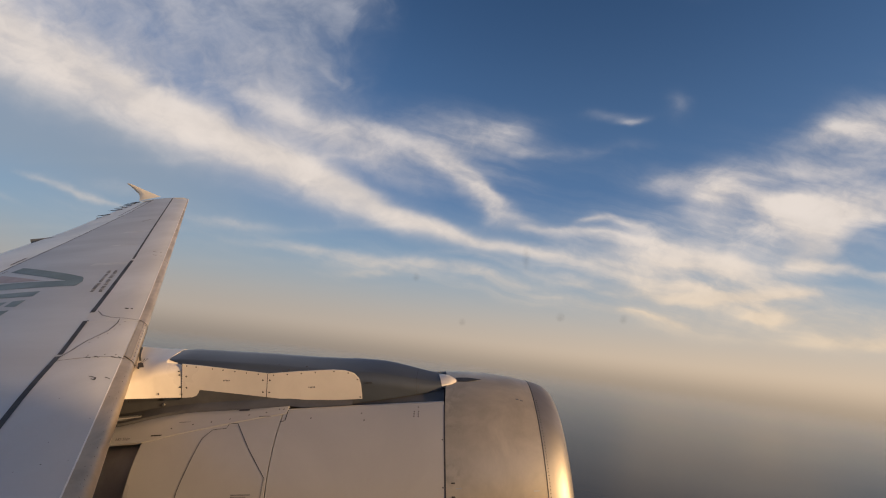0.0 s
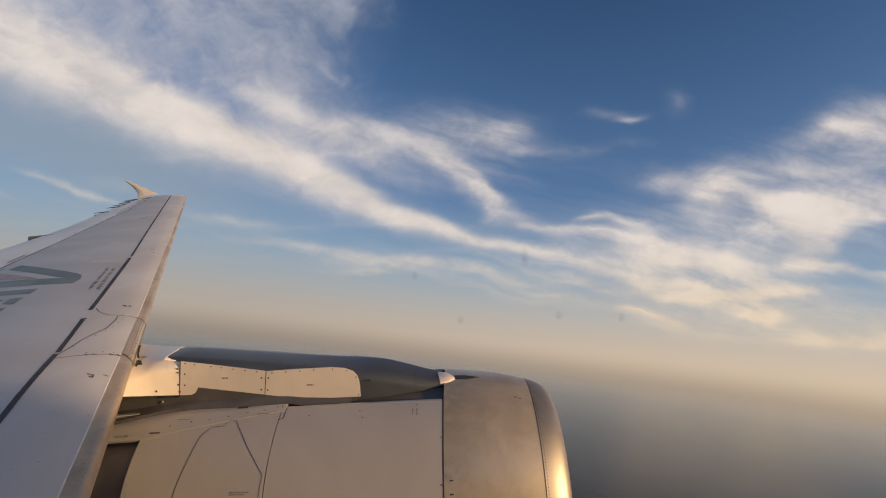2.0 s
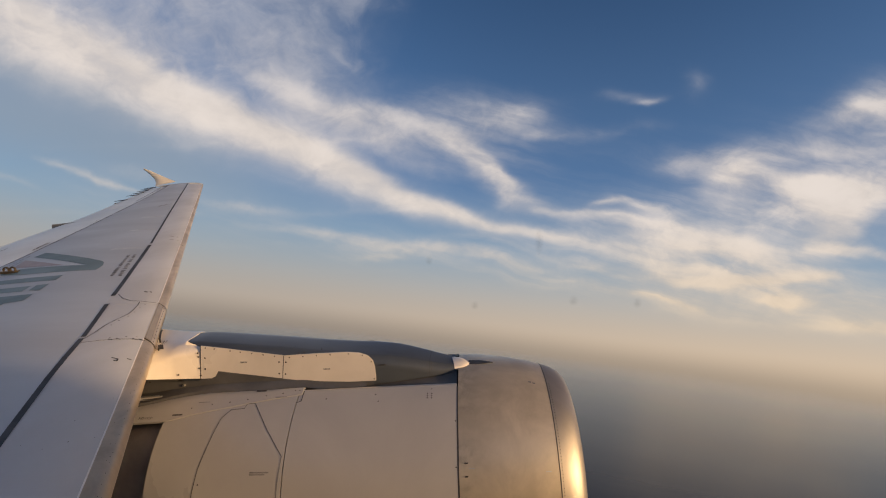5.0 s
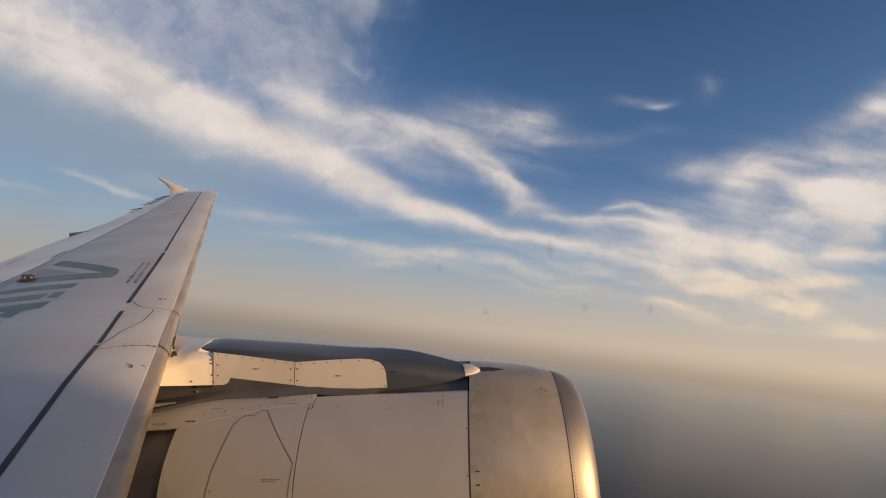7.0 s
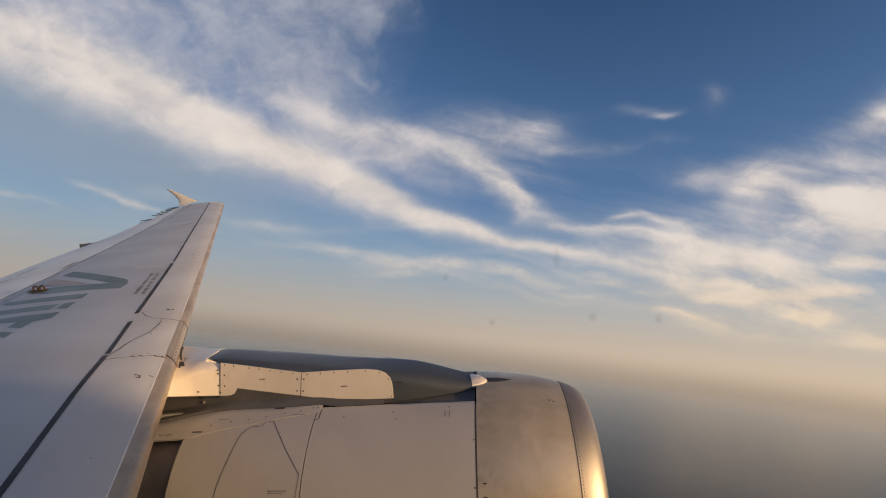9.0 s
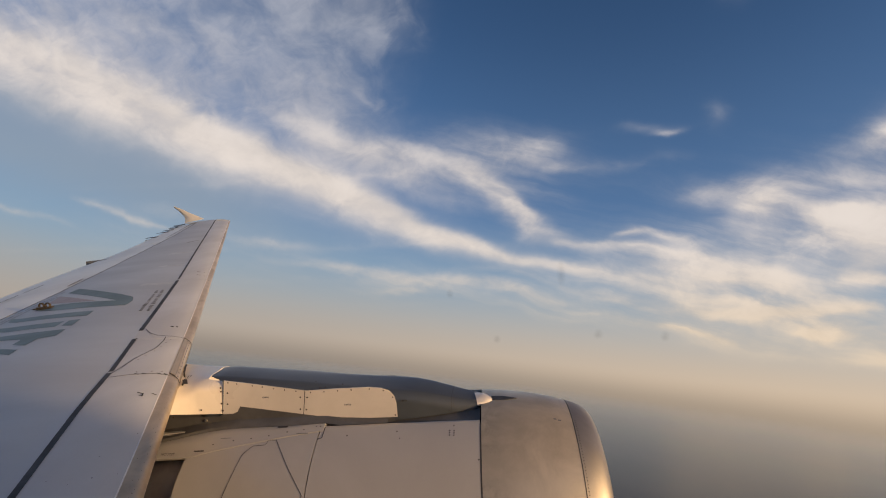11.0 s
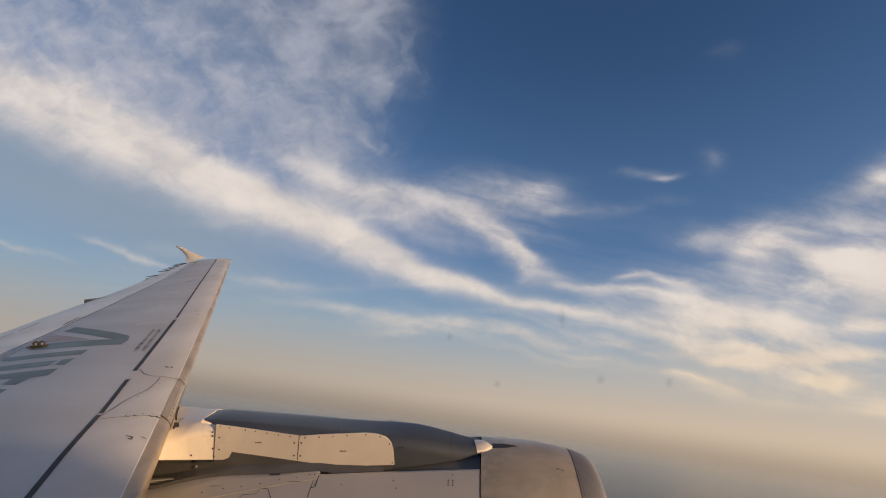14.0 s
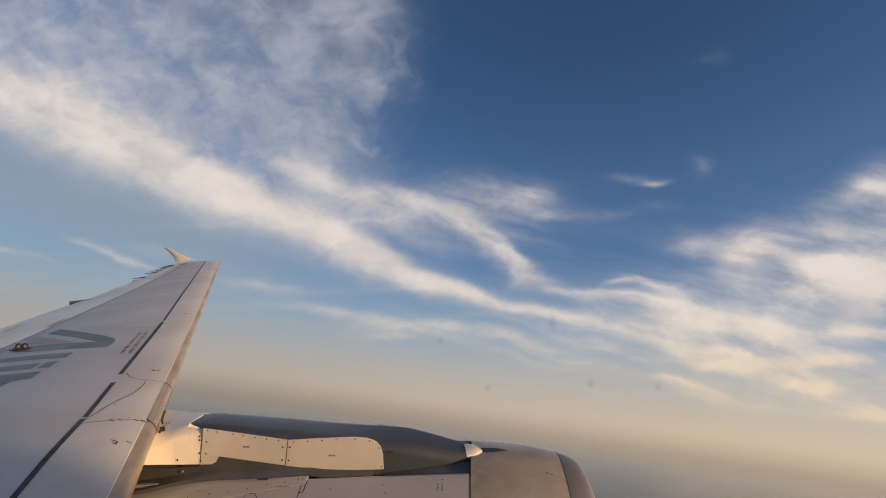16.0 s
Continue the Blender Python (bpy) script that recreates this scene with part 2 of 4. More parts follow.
    cover = smooth(tree, m("MULTIPLY", m("ADD", body, m("MULTIPLY", veil, 0.95)), front), 0.0, 1.12)
    cover = m("MAXIMUM", cover, round_about)

    # clear sky, then the warm haze along the horizon, then the clouds in front
    clear = mix_colour(tree, 1.0, sky.outputs[0], (0.66, 0.90, 1.22), "MULTIPLY")
    side = smooth(tree, az, -60, 75)
    clear = mix_colour(tree, smooth(tree, el, 8.0, 44.0, 0.5, 0.0), clear, mix_colour(tree, side, (1.05, 2.15, 4.3), (1.45, 2.5, 4.4)))
    pale = mix_colour(tree, side, (2.9, 3.9, 4.6), (3.9, 4.65, 5.15))
    clear = mix_colour(tree, smooth(tree, el, 3.0, 20.0, 0.80, 0.0), clear, pale)
    clear = mix_colour(tree, m("MULTIPLY", shaded, 0.6), clear, (3.1, 3.45, 3.75))
    haze_colour = mix_colour(tree, side, (4.2, 3.5, 2.9), (7.3, 5.5, 3.75))
    clear = mix_colour(tree, smooth(tree, el, -1.0, 10.5, 0.94, 0.0), clear, haze_colour)
    cloud_colour = mix_colour(tree, smooth(tree, el, 2, 16), (7.6, 6.0, 4.3), (7.6, 6.75, 6.1))
    cloud_colour = mix_colour(tree, smooth(tree, el, 18, 36), cloud_colour, (5.2, 5.2, 5.6))
    shade = smooth(tree, grain, 0.70, 1.30, 0.90, 1.06)
    tone = tree.nodes.new("ShaderNodeCombineColor")
    for slot in tone.inputs:
        tree.links.new(shade, slot)
    cloud_colour = mix_colour(tree, 1.0, cloud_colour, tone.outputs[0], "MULTIPLY")
    full = mix_colour(tree, m("MULTIPLY", cover, smooth(tree, el, 0.3, 5.0, 0.0, 0.95)), clear, cloud_colour)
    # golden glow round the low sun, ahead of the view
    full = mix_colour(tree, smooth(tree, along(toward), 0.80, 0.997, 0.0, 0.9), full, (36.0, 23.0, 10.5))
    # murk under the horizon, past the reach of the water
    murk = mix_colour(tree, side, (2.65, 2.28, 1.98), (4.25, 3.3, 2.4))
    full = mix_colour(tree, smooth(tree, el, -2.4, 1.2, 1.0, 0.0), full, murk)
    back = tree.nodes.new("ShaderNodeBackground")
    back.inputs[1].default_value = 0.1
    tree.links.new(full, back.inputs[0])
    tree.links.new(back.outputs[0], tree.nodes.new("ShaderNodeOutputWorld").inputs[0])


build_world()
sun = new("sun", bpy.data.lights.new("sun", "SUN"))
sun.data.energy, sun.data.angle, sun.data.color = 4.6, radians(2.2), (1.0, 0.63, 0.31)
sun.matrix_world = look(toward * 60, (0, 0, 0))
scene.view_settings.exposure = 0.04


# ---------------------------------------------------------------- materials
def paint(name, colour, rough=0.4, metal=0.0, stain=0.12, scale=0.7, grain=0.04, coat=0.0, streak=(1.0, 1.0, 1.0), bump=0.0, soot=None):
    """A painted or bare surface with broad stains, fine grain and uneven gloss. streak stretches the stains along an axis."""
    mat = bpy.data.materials.new(name)
    mat.use_nodes = True
    tree = mat.node_tree
    shader = tree.nodes["Principled BSDF"]
    where = tree.nodes.new("ShaderNodeTexCoord").outputs["Object"]
    stretch = tree.nodes.new("ShaderNodeMapping")
    stretch.inputs["Scale"].default_value = streak
    tree.links.new(where, stretch.inputs[0])
    broad = noise_node(tree, stretch.outputs[0], scale, 5, 0.6, 0.4)
    fine = noise_node(tree, where, 55.0, 3, 0.6)
    level = math_node(tree, "ADD", smooth(tree, broad, 0.3, 0.75, 1.0 - stain, 1.0 + stain * 0.4), math_node(tree, "MULTIPLY_ADD", fine, grain * 2, -grain))
    if soot:     # blotches that gather along one joint, between two stations fore and aft
        axis = tree.nodes.new("ShaderNodeSeparateXYZ")
        tree.links.new(where, axis.inputs[0])
        blot = math_node(tree, "MULTIPLY", smooth(tree, axis.outputs[0], soot[0], soot[1], 1.0, 0.0), smooth(tree, noise_node(tree, where, 7.0, 4, 0.6, 0.5), 0.42, 0.72))
        level = math_node(tree, "MULTIPLY", level, math_node(tree, "MULTIPLY_ADD", blot, -0.28, 1.0))
    grey = tree.nodes.new("ShaderNodeCombineColor")
    for slot in grey.inputs:
        tree.links.new(level, slot)
    tree.links.new(mix_colour(tree, 1.0, colour, grey.outputs[0], "MULTIPLY"), shader.inputs["Base Color"])
    tree.links.new(smooth(tree, broad, 0.25, 0.8, rough * 1.2, rough * 0.85), shader.inputs["Roughness"])
    shader.inputs["Metallic"].default_value = metal
    shader.inputs["Coat Weight"].default_value = coat
    shader.inputs["Coat Roughness"].default_value = 0.18
    if bump:
        b = tree.nodes.new("ShaderNodeBump")
        b.inputs["Strength"].default_value, b.inputs["Distance"].default_value = bump, 0.01
        tree.links.new(broad, b.inputs["Height"])
        tree.links.new(b.outputs[0], shader.inputs["Normal"])
    return mat


WING_GREY = paint("wing_grey_paint", (0.44, 0.465, 0.50), 0.40, 0, 0.09, 0.9, 0.03, 0.0, (0.35, 1.0, 1.0))
SLAT_GREY = paint("slat_grey_paint", (0.50, 0.515, 0.545), 0.40, 0, 0.12, 1.1, 0.03, 0.0, (1.0, 0.4, 1.0))
FLAP_WHITE = paint("flap_pale_paint", (0.57, 0.605, 0.64), 0.34, 0, 0.10, 0.8, 0.03, 0.2)
# stains; part of the mottling and the warm tint stand for golden reflections
BARE_EDGE = paint("leading_edge_metal", (0.61, 0.505, 0.375), 0.36, 0.65, 0.32, 2.2, 0.05, 0.0, (1.0, 0.5, 1.0))
SEAL = paint("dark_seal", (0.035, 0.037, 0.043), 0.6, 0, 0.3, 4.0)
LINE = paint("panel_gap", (0.045, 0.045, 0.05), 0.7, 0, 0.3, 6.0)
SOFT_LINE = paint("faint_panel_gap", (0.22, 0.22, 0.23), 0.6, 0, 0.3, 6.0)
COWL = paint("cowl_grey_paint", (0.39, 0.385, 0.385), 0.28, 0.0, 0.10, 0.9, 0.015, 0.25, (1.0, 1.0, 0.6))
INTAKE = paint("intake_satin_grey", (0.57, 0.50, 0.385), 0.33, 0.55, 0.23, 2.8, 0.02, 0.12, (1.0, 1.0, 0.7), 0.0, (-0.17, 0.04))
LIP = paint("intake_lip_metal", (0.34, 0.315, 0.29), 0.42, 0.8, 0.18, 1.6, 0.04)
PYLON_DARK = paint("pylon_slate_paint", (0.055, 0.066, 0.085), 0.33, 0, 0.25, 1.8, 0.03, 0.25, (0.5, 1.0, 1.0))
PYLON_WHITE = paint("pylon_white_panel", (0.70, 0.655, 0.60), 0.30, 0, 0.12, 1.5, 0.02, 0.6)
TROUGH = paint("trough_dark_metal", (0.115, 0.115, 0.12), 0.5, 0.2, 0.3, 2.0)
CORE = paint("hot_section_dark", (0.42, 0.37, 0.33), 0.55, 0.1, 0.3, 2.0)
FENCE = paint("tip_fence_cream", (0.78, 0.74, 0.66), 0.35, 0, 0.1, 1.0)
LOGO_TEAL = paint("emblem_grey_teal", (0.14, 0.205, 0.215), 0.45, 0, 0.2, 1.2, 0.03, 0.0, (0.6, 1.0, 1.0))
LOGO_PINK = paint("emblem_dusty_rose", (0.40, 0.33, 0.335), 0.45, 0, 0.15, 1.5)
STENCIL = paint("stencil_ink", (0.20, 0.20, 0.21), 0.6, 0, 0.4, 9.0)
INK = paint("stencil_black", (0.05, 0.05, 0.055), 0.6, 0, 0.2, 9.0)
BRASS = paint("lug_yellow", (0.11, 0.085, 0.055), 0.34, 0.6, 0.25, 8.0)
RIVET = paint("fastener_dark", (0.07, 0.06, 0.055), 0.45, 0.5, 0.2, 12.0)
STEEL = paint("stud_steel", (0.62, 0.60, 0.57), 0.3, 0.9, 0.1, 12.0)
FAINT = paint("worn_stencil_ink", (0.37, 0.37, 0.38), 0.6, 0, 0.3, 9.0)
SOOT_THIN = paint("thin_soot", (0.53, 0.55, 0.57), 0.43, 0, 0.15, 2.0)
SMUDGE = paint("faint_soot", (0.495, 0.51, 0.525), 0.45, 0, 0.2, 3.0)
STRIP = paint("dull_strip_paint", (0.33, 0.31, 0.295), 0.5, 0.2, 0.2, 3.0)
# pale colour for the highlight painted along the slat crease
HIGHLIGHT = paint("edge_highlight_paint", (0.80, 0.78, 0.76), 0.35, 0.1, 0.15, 5.0)
FAIRING = paint("fairing_slate", (0.16, 0.175, 0.19), 0.5, 0, 0.15, 2.0)
HULL = paint("fuselage_white", (0.74, 0.74, 0.73), 0.35, 0, 0.06, 0.5, 0.02, 0.2)


def water():
    mat = bpy.data.materials.new("hazy_sea_water")
    mat.use_nodes = True
    tree = mat.node_tree
    tree.nodes.clear()
    where = tree.nodes.new("ShaderNodeTexCoord").outputs["Object"]
    broad = noise_node(tree, where, 0.004, 5, 0.6, 0.6)
    deep = tree.nodes.new("ShaderNodeBsdfDiffuse")
    tree.links.new(mix_colour(tree, smooth(tree, broad, 0.3, 0.7), (0.036, 0.039, 0.046), (0.050, 0.053, 0.058)), deep.inputs[0])
    sheen = tree.nodes.new("ShaderNodeBsdfGlossy")
    sheen.inputs["Roughness"].default_value = 0.17
    # the slight warm tint of the gloss stands for haze too
    sheen.inputs["Color"].default_value = (0.97, 0.93, 0.88, 1)
    graze = tree.nodes.new("ShaderNodeLayerWeight")
    graze.inputs[0].default_value = 0.5
    far = math_node(tree, "MULTIPLY", math_node(tree, "POWER", graze.outputs["Facing"], 9.0), 0.85)
    near = math_node(tree, "MULTIPLY_ADD", math_node(tree, "POWER", graze.outputs["Facing"], 4.0), 0.15, far)
    gloss = math_node(tree, "MULTIPLY", near, smooth(tree, broad, 0.2, 0.8, 0.985, 1.015), clamp=True)
    both = tree.nodes.new("ShaderNodeMixShader")
    tree.links.new(gloss, both.inputs[0])
    tree.links.new(deep.outputs[0], both.inputs[1])
    tree.links.new(sheen.outputs[0], both.inputs[2])
    # haze is imitated: far water turns transparent and shows the murk colour behind
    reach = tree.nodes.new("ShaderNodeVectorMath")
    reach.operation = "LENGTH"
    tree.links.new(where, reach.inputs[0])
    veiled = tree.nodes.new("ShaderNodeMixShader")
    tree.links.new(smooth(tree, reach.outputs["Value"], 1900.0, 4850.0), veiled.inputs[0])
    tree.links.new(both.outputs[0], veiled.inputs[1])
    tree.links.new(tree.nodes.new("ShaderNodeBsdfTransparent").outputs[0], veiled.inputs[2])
    tree.links.new(veiled.outputs[0], tree.nodes.new("ShaderNodeOutputMaterial").inputs[0])
    return mat


# ---------------------------------------------------------------- building helpers
def part(name, bm, material, parent, label="", soft=True):
    """Links a bmesh as one mesh object under its thing or part."""
    bmesh.ops.recalc_face_normals(bm, faces=bm.faces[:])
    mesh = bpy.data.meshes.new(name)
    bm.to_mesh(mesh)
    bm.free()
    if soft:
        mesh.shade_smooth()
        mesh.set_sharp_from_angle(angle=radians(32))
    mesh.materials.append(material)
    ob = new(name, mesh)
    ob.parent = parent
    return tagged(ob, label)


def loft(loops, closed=True, caps=True):
    """A skin through rows of points."""
    bm = bmesh.new()
    rows = [[bm.verts.new(p) for p in loop] for loop in loops]
    n = len(rows[0])
    for a, b in zip(rows, rows[1:]):
        for i in range(n if closed else n - 1):
            j = (i + 1) % n
            bm.faces.new((a[i], a[j], b[j], b[i]))
    if caps and closed:
        bm.faces.new(rows[0][::-1])
        bm.faces.new(rows[-1])
    return bm


def spread(a, b, n):
    return [a + (b - a) * i / (n - 1) for i in range(n)]


def table(x, *knots):
    return float(np.interp(x, [k[0] for k in knots], [k[1] for k in knots]))


# ---------------------------------------------------------------- wing shape
def x_lead(y):
    return -2.72 - 0.5259 * (y - 5.35)


def z_lead(y):
    return -0.62 + 0.125 * (y - 5.35) + 0.00046 * (y - 5.35) ** 2


def chord(y):
    return table(y, (1.0, 6.5), (1.9, 6.05), (6.4, 3.72), (16.75, 1.6))


def bulge(s):
    return 5 * (0.2969 * math.sqrt(s) - 0.126 * s - 0.3516 * s ** 2 + 0.2843 * s ** 3 - 0.1036 * s ** 4)


def on_wing(y, s, lift=0.0, under=False):
    """The point of the wing's skin at span y and chord share s."""
    c, fat = chord(y), table(y, (1.9, 0.15), (6.4, 0.12), (16.75, 0.105))
    slope = math.tan(radians(table(y, (1.9, 3.5), (6.4, 1.5), (16.75, -0.5))))
    side = -0.75 if under else 0.9
    return Vector((x_lead(y) - c * s, y, z_lead(y) + c * (fat * side * bulge(s) - slope * s) + lift))


def at_wing(y, back, lift=0.0):
    return on_wing(y, min(max(back / chord(y), 0.0), 1.0), lift)


def slat_back(y):
    return table(y, (1.9, 0.62), (3.6, 0.60), (5.2, 0.575), (6.2, 0.55), (8.4, 0.50), (16.75, 0.505))


def hinge_back(y):
    return table(y, (1.9, 4.4), (6.4, 3.05), (7.38, 2.86), (8.47, 2.54), (10.36, 2.12), (13.72, 1.48), (16.4, 1.15), (16.75, 1.10))


def ribbon(points, width, lift=0.0025, deck=at_wing):
    """A narrow strip that lies on the wing along (span, distance behind the leading edge)."""
    fine = []
    for (y0, b0), (y1, b1) in zip(points, points[1:]):
        n = max(2, int(math.hypot(y1 - y0, b1 - b0) / 0.12))
        fine += [(y0 + (y1 - y0) * i / n, b0 + (b1 - b0) * i / n) for i in range(n)]
    fine.append(points[-1])
    flat = [Vector((x_lead(y) - b, y)) for y, b in fine]
    bm = bmesh.new()
    rows = []
    for i, p in enumerate(flat):
        way = (flat[min(i + 1, len(flat) - 1)] - flat[max(i - 1, 0)]).normalized()
        side = Vector((-way.y, way.x)) * width / 2
        row = []
        for q in (p + side, p - side):
            back = x_lead(q.y) - q.x
            row.append(bm.verts.new(deck(q.y, back, lift)))
        rows.append(row)
    for a, b in zip(rows, rows[1:]):
        bm.faces.new((a[0], a[1], b[1], b[0]))
    return bm


def decal(corners, lift=0.003):
    """A painted shape on the wing's skin, from corners (span, distance behind the leading edge)."""
    bm = bmesh.new()
    bm.faces.new([bm.verts.new((x_lead(y) - b, y, 0)) for y, b in corners])
    xs, ys = [v.co.x for v in bm.verts], [v.co.y for v in bm.verts]
    for axis, lo, hi in ((0, min(xs), max(xs)), (1, min(ys), max(ys))):
        k = math.ceil(lo / 0.14) * 0.14
        while k < hi:
            at = Vector((k, 0, 0)) if axis == 0 else Vector((0, k, 0))
            bmesh.ops.bisect_plane(bm, geom=bm.verts[:] + bm.edges[:] + bm.faces[:], plane_co=at, plane_no=at.normalized() if k else Vector((1 - axis, axis, 0)))
            k += 0.14
    for v in bm.verts:
        v.co = at_wing(v.co.y, x_lead(v.co.y) - v.co.x, lift)
    return bm


def sheet_loop(y, shares, depth):
    """A closed section square to the leading edge: the upper skin over the given chord shares, and a floor under it."""
    top = [on_wing(y - 0.5 * s * chord(y), s) for s in shares]
    return top + [p - Vector((0, 0, depth)) for p in reversed(top)]


airplane = new("airplane")
airplane.matrix_world = ATTITUDE
tagged(airplane, "grey and white twin-jet airliner climbing over the sea", "airplane")

# ---- wing box, flaps, aileron
SPANS = [1.2, 1.9, 2.6, 3.3, 4.0, 4.7, 5.33, 6.1, 6.4, 7.2, 8.0, 9.0, 10.0, 11.0, 12.0, 13.0, 14.0, 15.0, 16.0, 16.6]


def box_loop(y):
    front, rear = (slat_back(y) + 0.006) / chord(y), (hinge_back(y) - 0.006) / chord(y)
    top = [on_wing(y, s) for s in spread(front, rear, 15)]
    return top + [on_wing(y, s, under=True) for s in spread(rear, 0.07, 9)]


wing = part("wing", loft([box_loop(y) for y in SPANS]), WING_GREY, airplane, "pale grey swept wing with dark slat gaps")


def flap_loop(y):
    front = (hinge_back(y) + 0.010) / chord(y)
    end = table(y, (1.2, 1.0), (6.4, 1.05), (8.0, 1.08), (10.5, 1.08), (12.0, 1.03), (16.6, 1.02))
    rise = table(y, (6.4, 0.12), (8.0, 0.12), (9.0, 0.10), (10.0, 0.065), (11.0, 0.025), (12.2, 0.0))
    up = lambda s: rise * (s - front) / (end - front)
    return [on_wing(y, s, up(s)) for s in spread(front, end, 6)] + [on_wing(y, s, up(s) - 0.004) for s in spread(end, front, 4)[:1]] + [on_wing(y, s, under=True) for s in spread(0.93, front, 3)]


for name, a, b in (("flap", 1.2, 6.39), ("flap", 6.405, 12.75), ("aileron", 12.77, 16.1)):
    part(name, loft([flap_loop(y) for y in spread(a, b, 10)]), FLAP_WHITE, wing, "pale glossy trailing edge surface")


def slat_loop(y):
    return sheet_loop(y, spread(0.0198, slat_back(y) / chord(y), 9), 0.05)


def nose_loop(y):
    up = [on_wing(y, s) for s in (0.0198, 0.014, 0.009, 0.005, 0.002, 0.0)]
    low = [on_wing(y, s, under=True) for s in (0.002, 0.006, 0.012, 0.025, 0.045, 0.068)]
    return up + low + [on_wing(y, 0.05)- Vector((0, 0, 0.06)), on_wing(y, 0.022) - Vector((0, 0, 0.03))]


for a, b in ((2.2, 5.3275), (6.1535, 8.6235), (8.6265, 11.3035), (11.3065, 13.9535), (13.9565, 16.45)):
    ys = spread(a, b, 8)
    part("slat", loft([slat_loop(y) for y in ys]), SLAT_GREY, wing, "light grey leading edge slat")
    part("leading_edge_skin", loft([nose_loop(y) for y in ys]), BARE_EDGE, wing, "bare metal slat nose")
    # the glint on the rounded crease is put in as a pale strip
    part("edge_highlight", loft([[on_wing(y, 0.0198 + d / chord(y), 0.0015 + rise) for d, rise in ((0.005, 0.0), (0.001, 0.0006), (-0.003, -0.0002))] for y in spread(a + 0.004, b - 0.004, 8)], closed=False, caps=False), HIGHLIGHT, wing, "pale strip painted as a highlight on the skin edge")
# fixed nose over the pylon
ys = spread(5.3325, 6.1505, 6)
part("fixed_nose", loft([slat_loop(y) for y in ys]), SLAT_GREY, wing, "riveted fixed panel over the pylon")
part("leading_edge_skin", loft([nose_loop(y) for y in ys]), BARE_EDGE, wing, "bare metal nose with rivet rows")


def nose_ring(y, half):
    """A dark joint that wraps round the wing's nose."""
    rows = []
    for q in (y - half, y + half):
        up = [on_wing(q, s) for s in (0.0196, 0.014, 0.009, 0.005, 0.002, 0.0)]
        low = [on_wing(q, s, under=True) for s in (0.002, 0.006, 0.012, 0.025, 0.045)]
        hub = on_wing(q, 0.04) - Vector((0, 0, 0.1))
        rows.append([p + (p - hub).normalized() * 0.004 for p in up + low])
    return loft(rows, closed=False, caps=False)


for y in (5.330, 6.155):
    part("nose_joint", nose_ring(y, 0.007), LINE, wing)
part("nose_joint", nose_ring(8.625, 0.006), SOFT_LINE, wing)
strip = [[on_wing(y, k, 0.0015) + Vector((0.0025, 0.001, 0)) for k in (0.018, 0.0155, 0.013, 0.0105, 0.008)] for y in spread(5.345, 6.14, 8)]
part("rivet_strip", loft(strip, closed=False, caps=False), STRIP, wing, "dull riveted strip along the nose")
for k in (0.0185, 0.0076):
    rim = [[on_wing(y, k + d, 0.002) + Vector((0.003, 0.001, 0)) for d in (0.0004, -0.0004)] for y in spread(5.345, 6.14, 8)]
    part("nose_joint", loft(rim, closed=False, caps=False), SOFT_LINE, wing)
seam = [[on_wing(y, 0.0, 0.0) + Vector((0.004, 0.001, dz)) for dz in (-0.004, 0.004)] for y in spread(5.345, 6.14, 8)]
part("nose_joint", loft(seam, closed=False, caps=False), LINE, wing)

# ---- wing tip and fence
def tip_loop(k):
    y = 16.6 + 0.17 * math.sin(k * math.pi / 2)
    squeeze = math.cos(k * math.pi / 2) * 0.98 + 0.02
    mid = [(on_wing(y, s) + on_wing(y, s, under=True)) / 2 for s in spread(0, 1, 12)]
    top = [m_ + (on_wing(y, s) - m_) * squeeze for m_, s in zip(mid, spread(0, 1, 12))]
    low = [m_ + (on_wing(y, s, under=True) - m_) * squeeze for m_, s in zip(mid, spread(0, 1, 12))]
    return top + low[-2:0:-1]


part("wing_tip", loft([tip_loop(k) for k in spread(0, 1, 7)]), SLAT_GREY, wing, "rounded wing tip cap")


def fence():
    """A thin swept blade that leans outwards from the tip."""
    rows = []
    for front, rear, half in (((-9.66, 16.76, 0.985), (-10.37, 16.76, 0.88), 0.035), ((-9.95, 16.83, 1.105), (-10.36, 16.80, 0.985), 0.032), ((-10.236, 16.88, 1.225), (-10.44, 16.88, 1.10), 0.026),
                              ((-10.571, 16.95, 1.378), (-10.63, 16.95, 1.27), 0.018), ((-10.84, 17.0, 1.485), (-10.875, 17.0, 1.46), 0.010)):
        blade = [(Vector(front).lerp(Vector(rear), k), Vector((0, half * math.sin(math.pi * (0.08 + 0.84 * k)), 0))) for k in spread(0, 1, 6)]
        rows.append([p - out for p, out in blade] + [p + out for p, out in reversed(blade)])
    return loft(rows)


part("tip_fence", fence(), FENCE, wing, "cream wingtip fence lit by low sun")

# ---- gaps, panel lines and markings on the wing
part("slat_gap_seal", ribbon([(16.45, 0.505), (11.1, 0.51), (8.45, 0.497)], 0.030), SEAL, wing)
part("slat_gap_seal", ribbon([(8.35, 0.50), (7.6, 0.515), (6.17, 0.548)], 0.042), SEAL, wing)
part("slat_gap_seal", ribbon([(5.93, 0.553), (5.5, 0.551), (5.17, 0.555)], 0.036), SEAL, wing)
part("slat_gap_seal", ribbon([(5.14, 0.560), (4.8, 0.582), (4.5, 0.595), (2.4, 0.605)], 0.038), SEAL, wing)
part("hinge_gap", ribbon([(y, hinge_back(y)) for y in (16.55, 15.0, 13.72, 12.0, 10.36, 9.4, 8.47, 7.9, 7.38, 6.4, 5.0)], 0.024), LINE, wing)
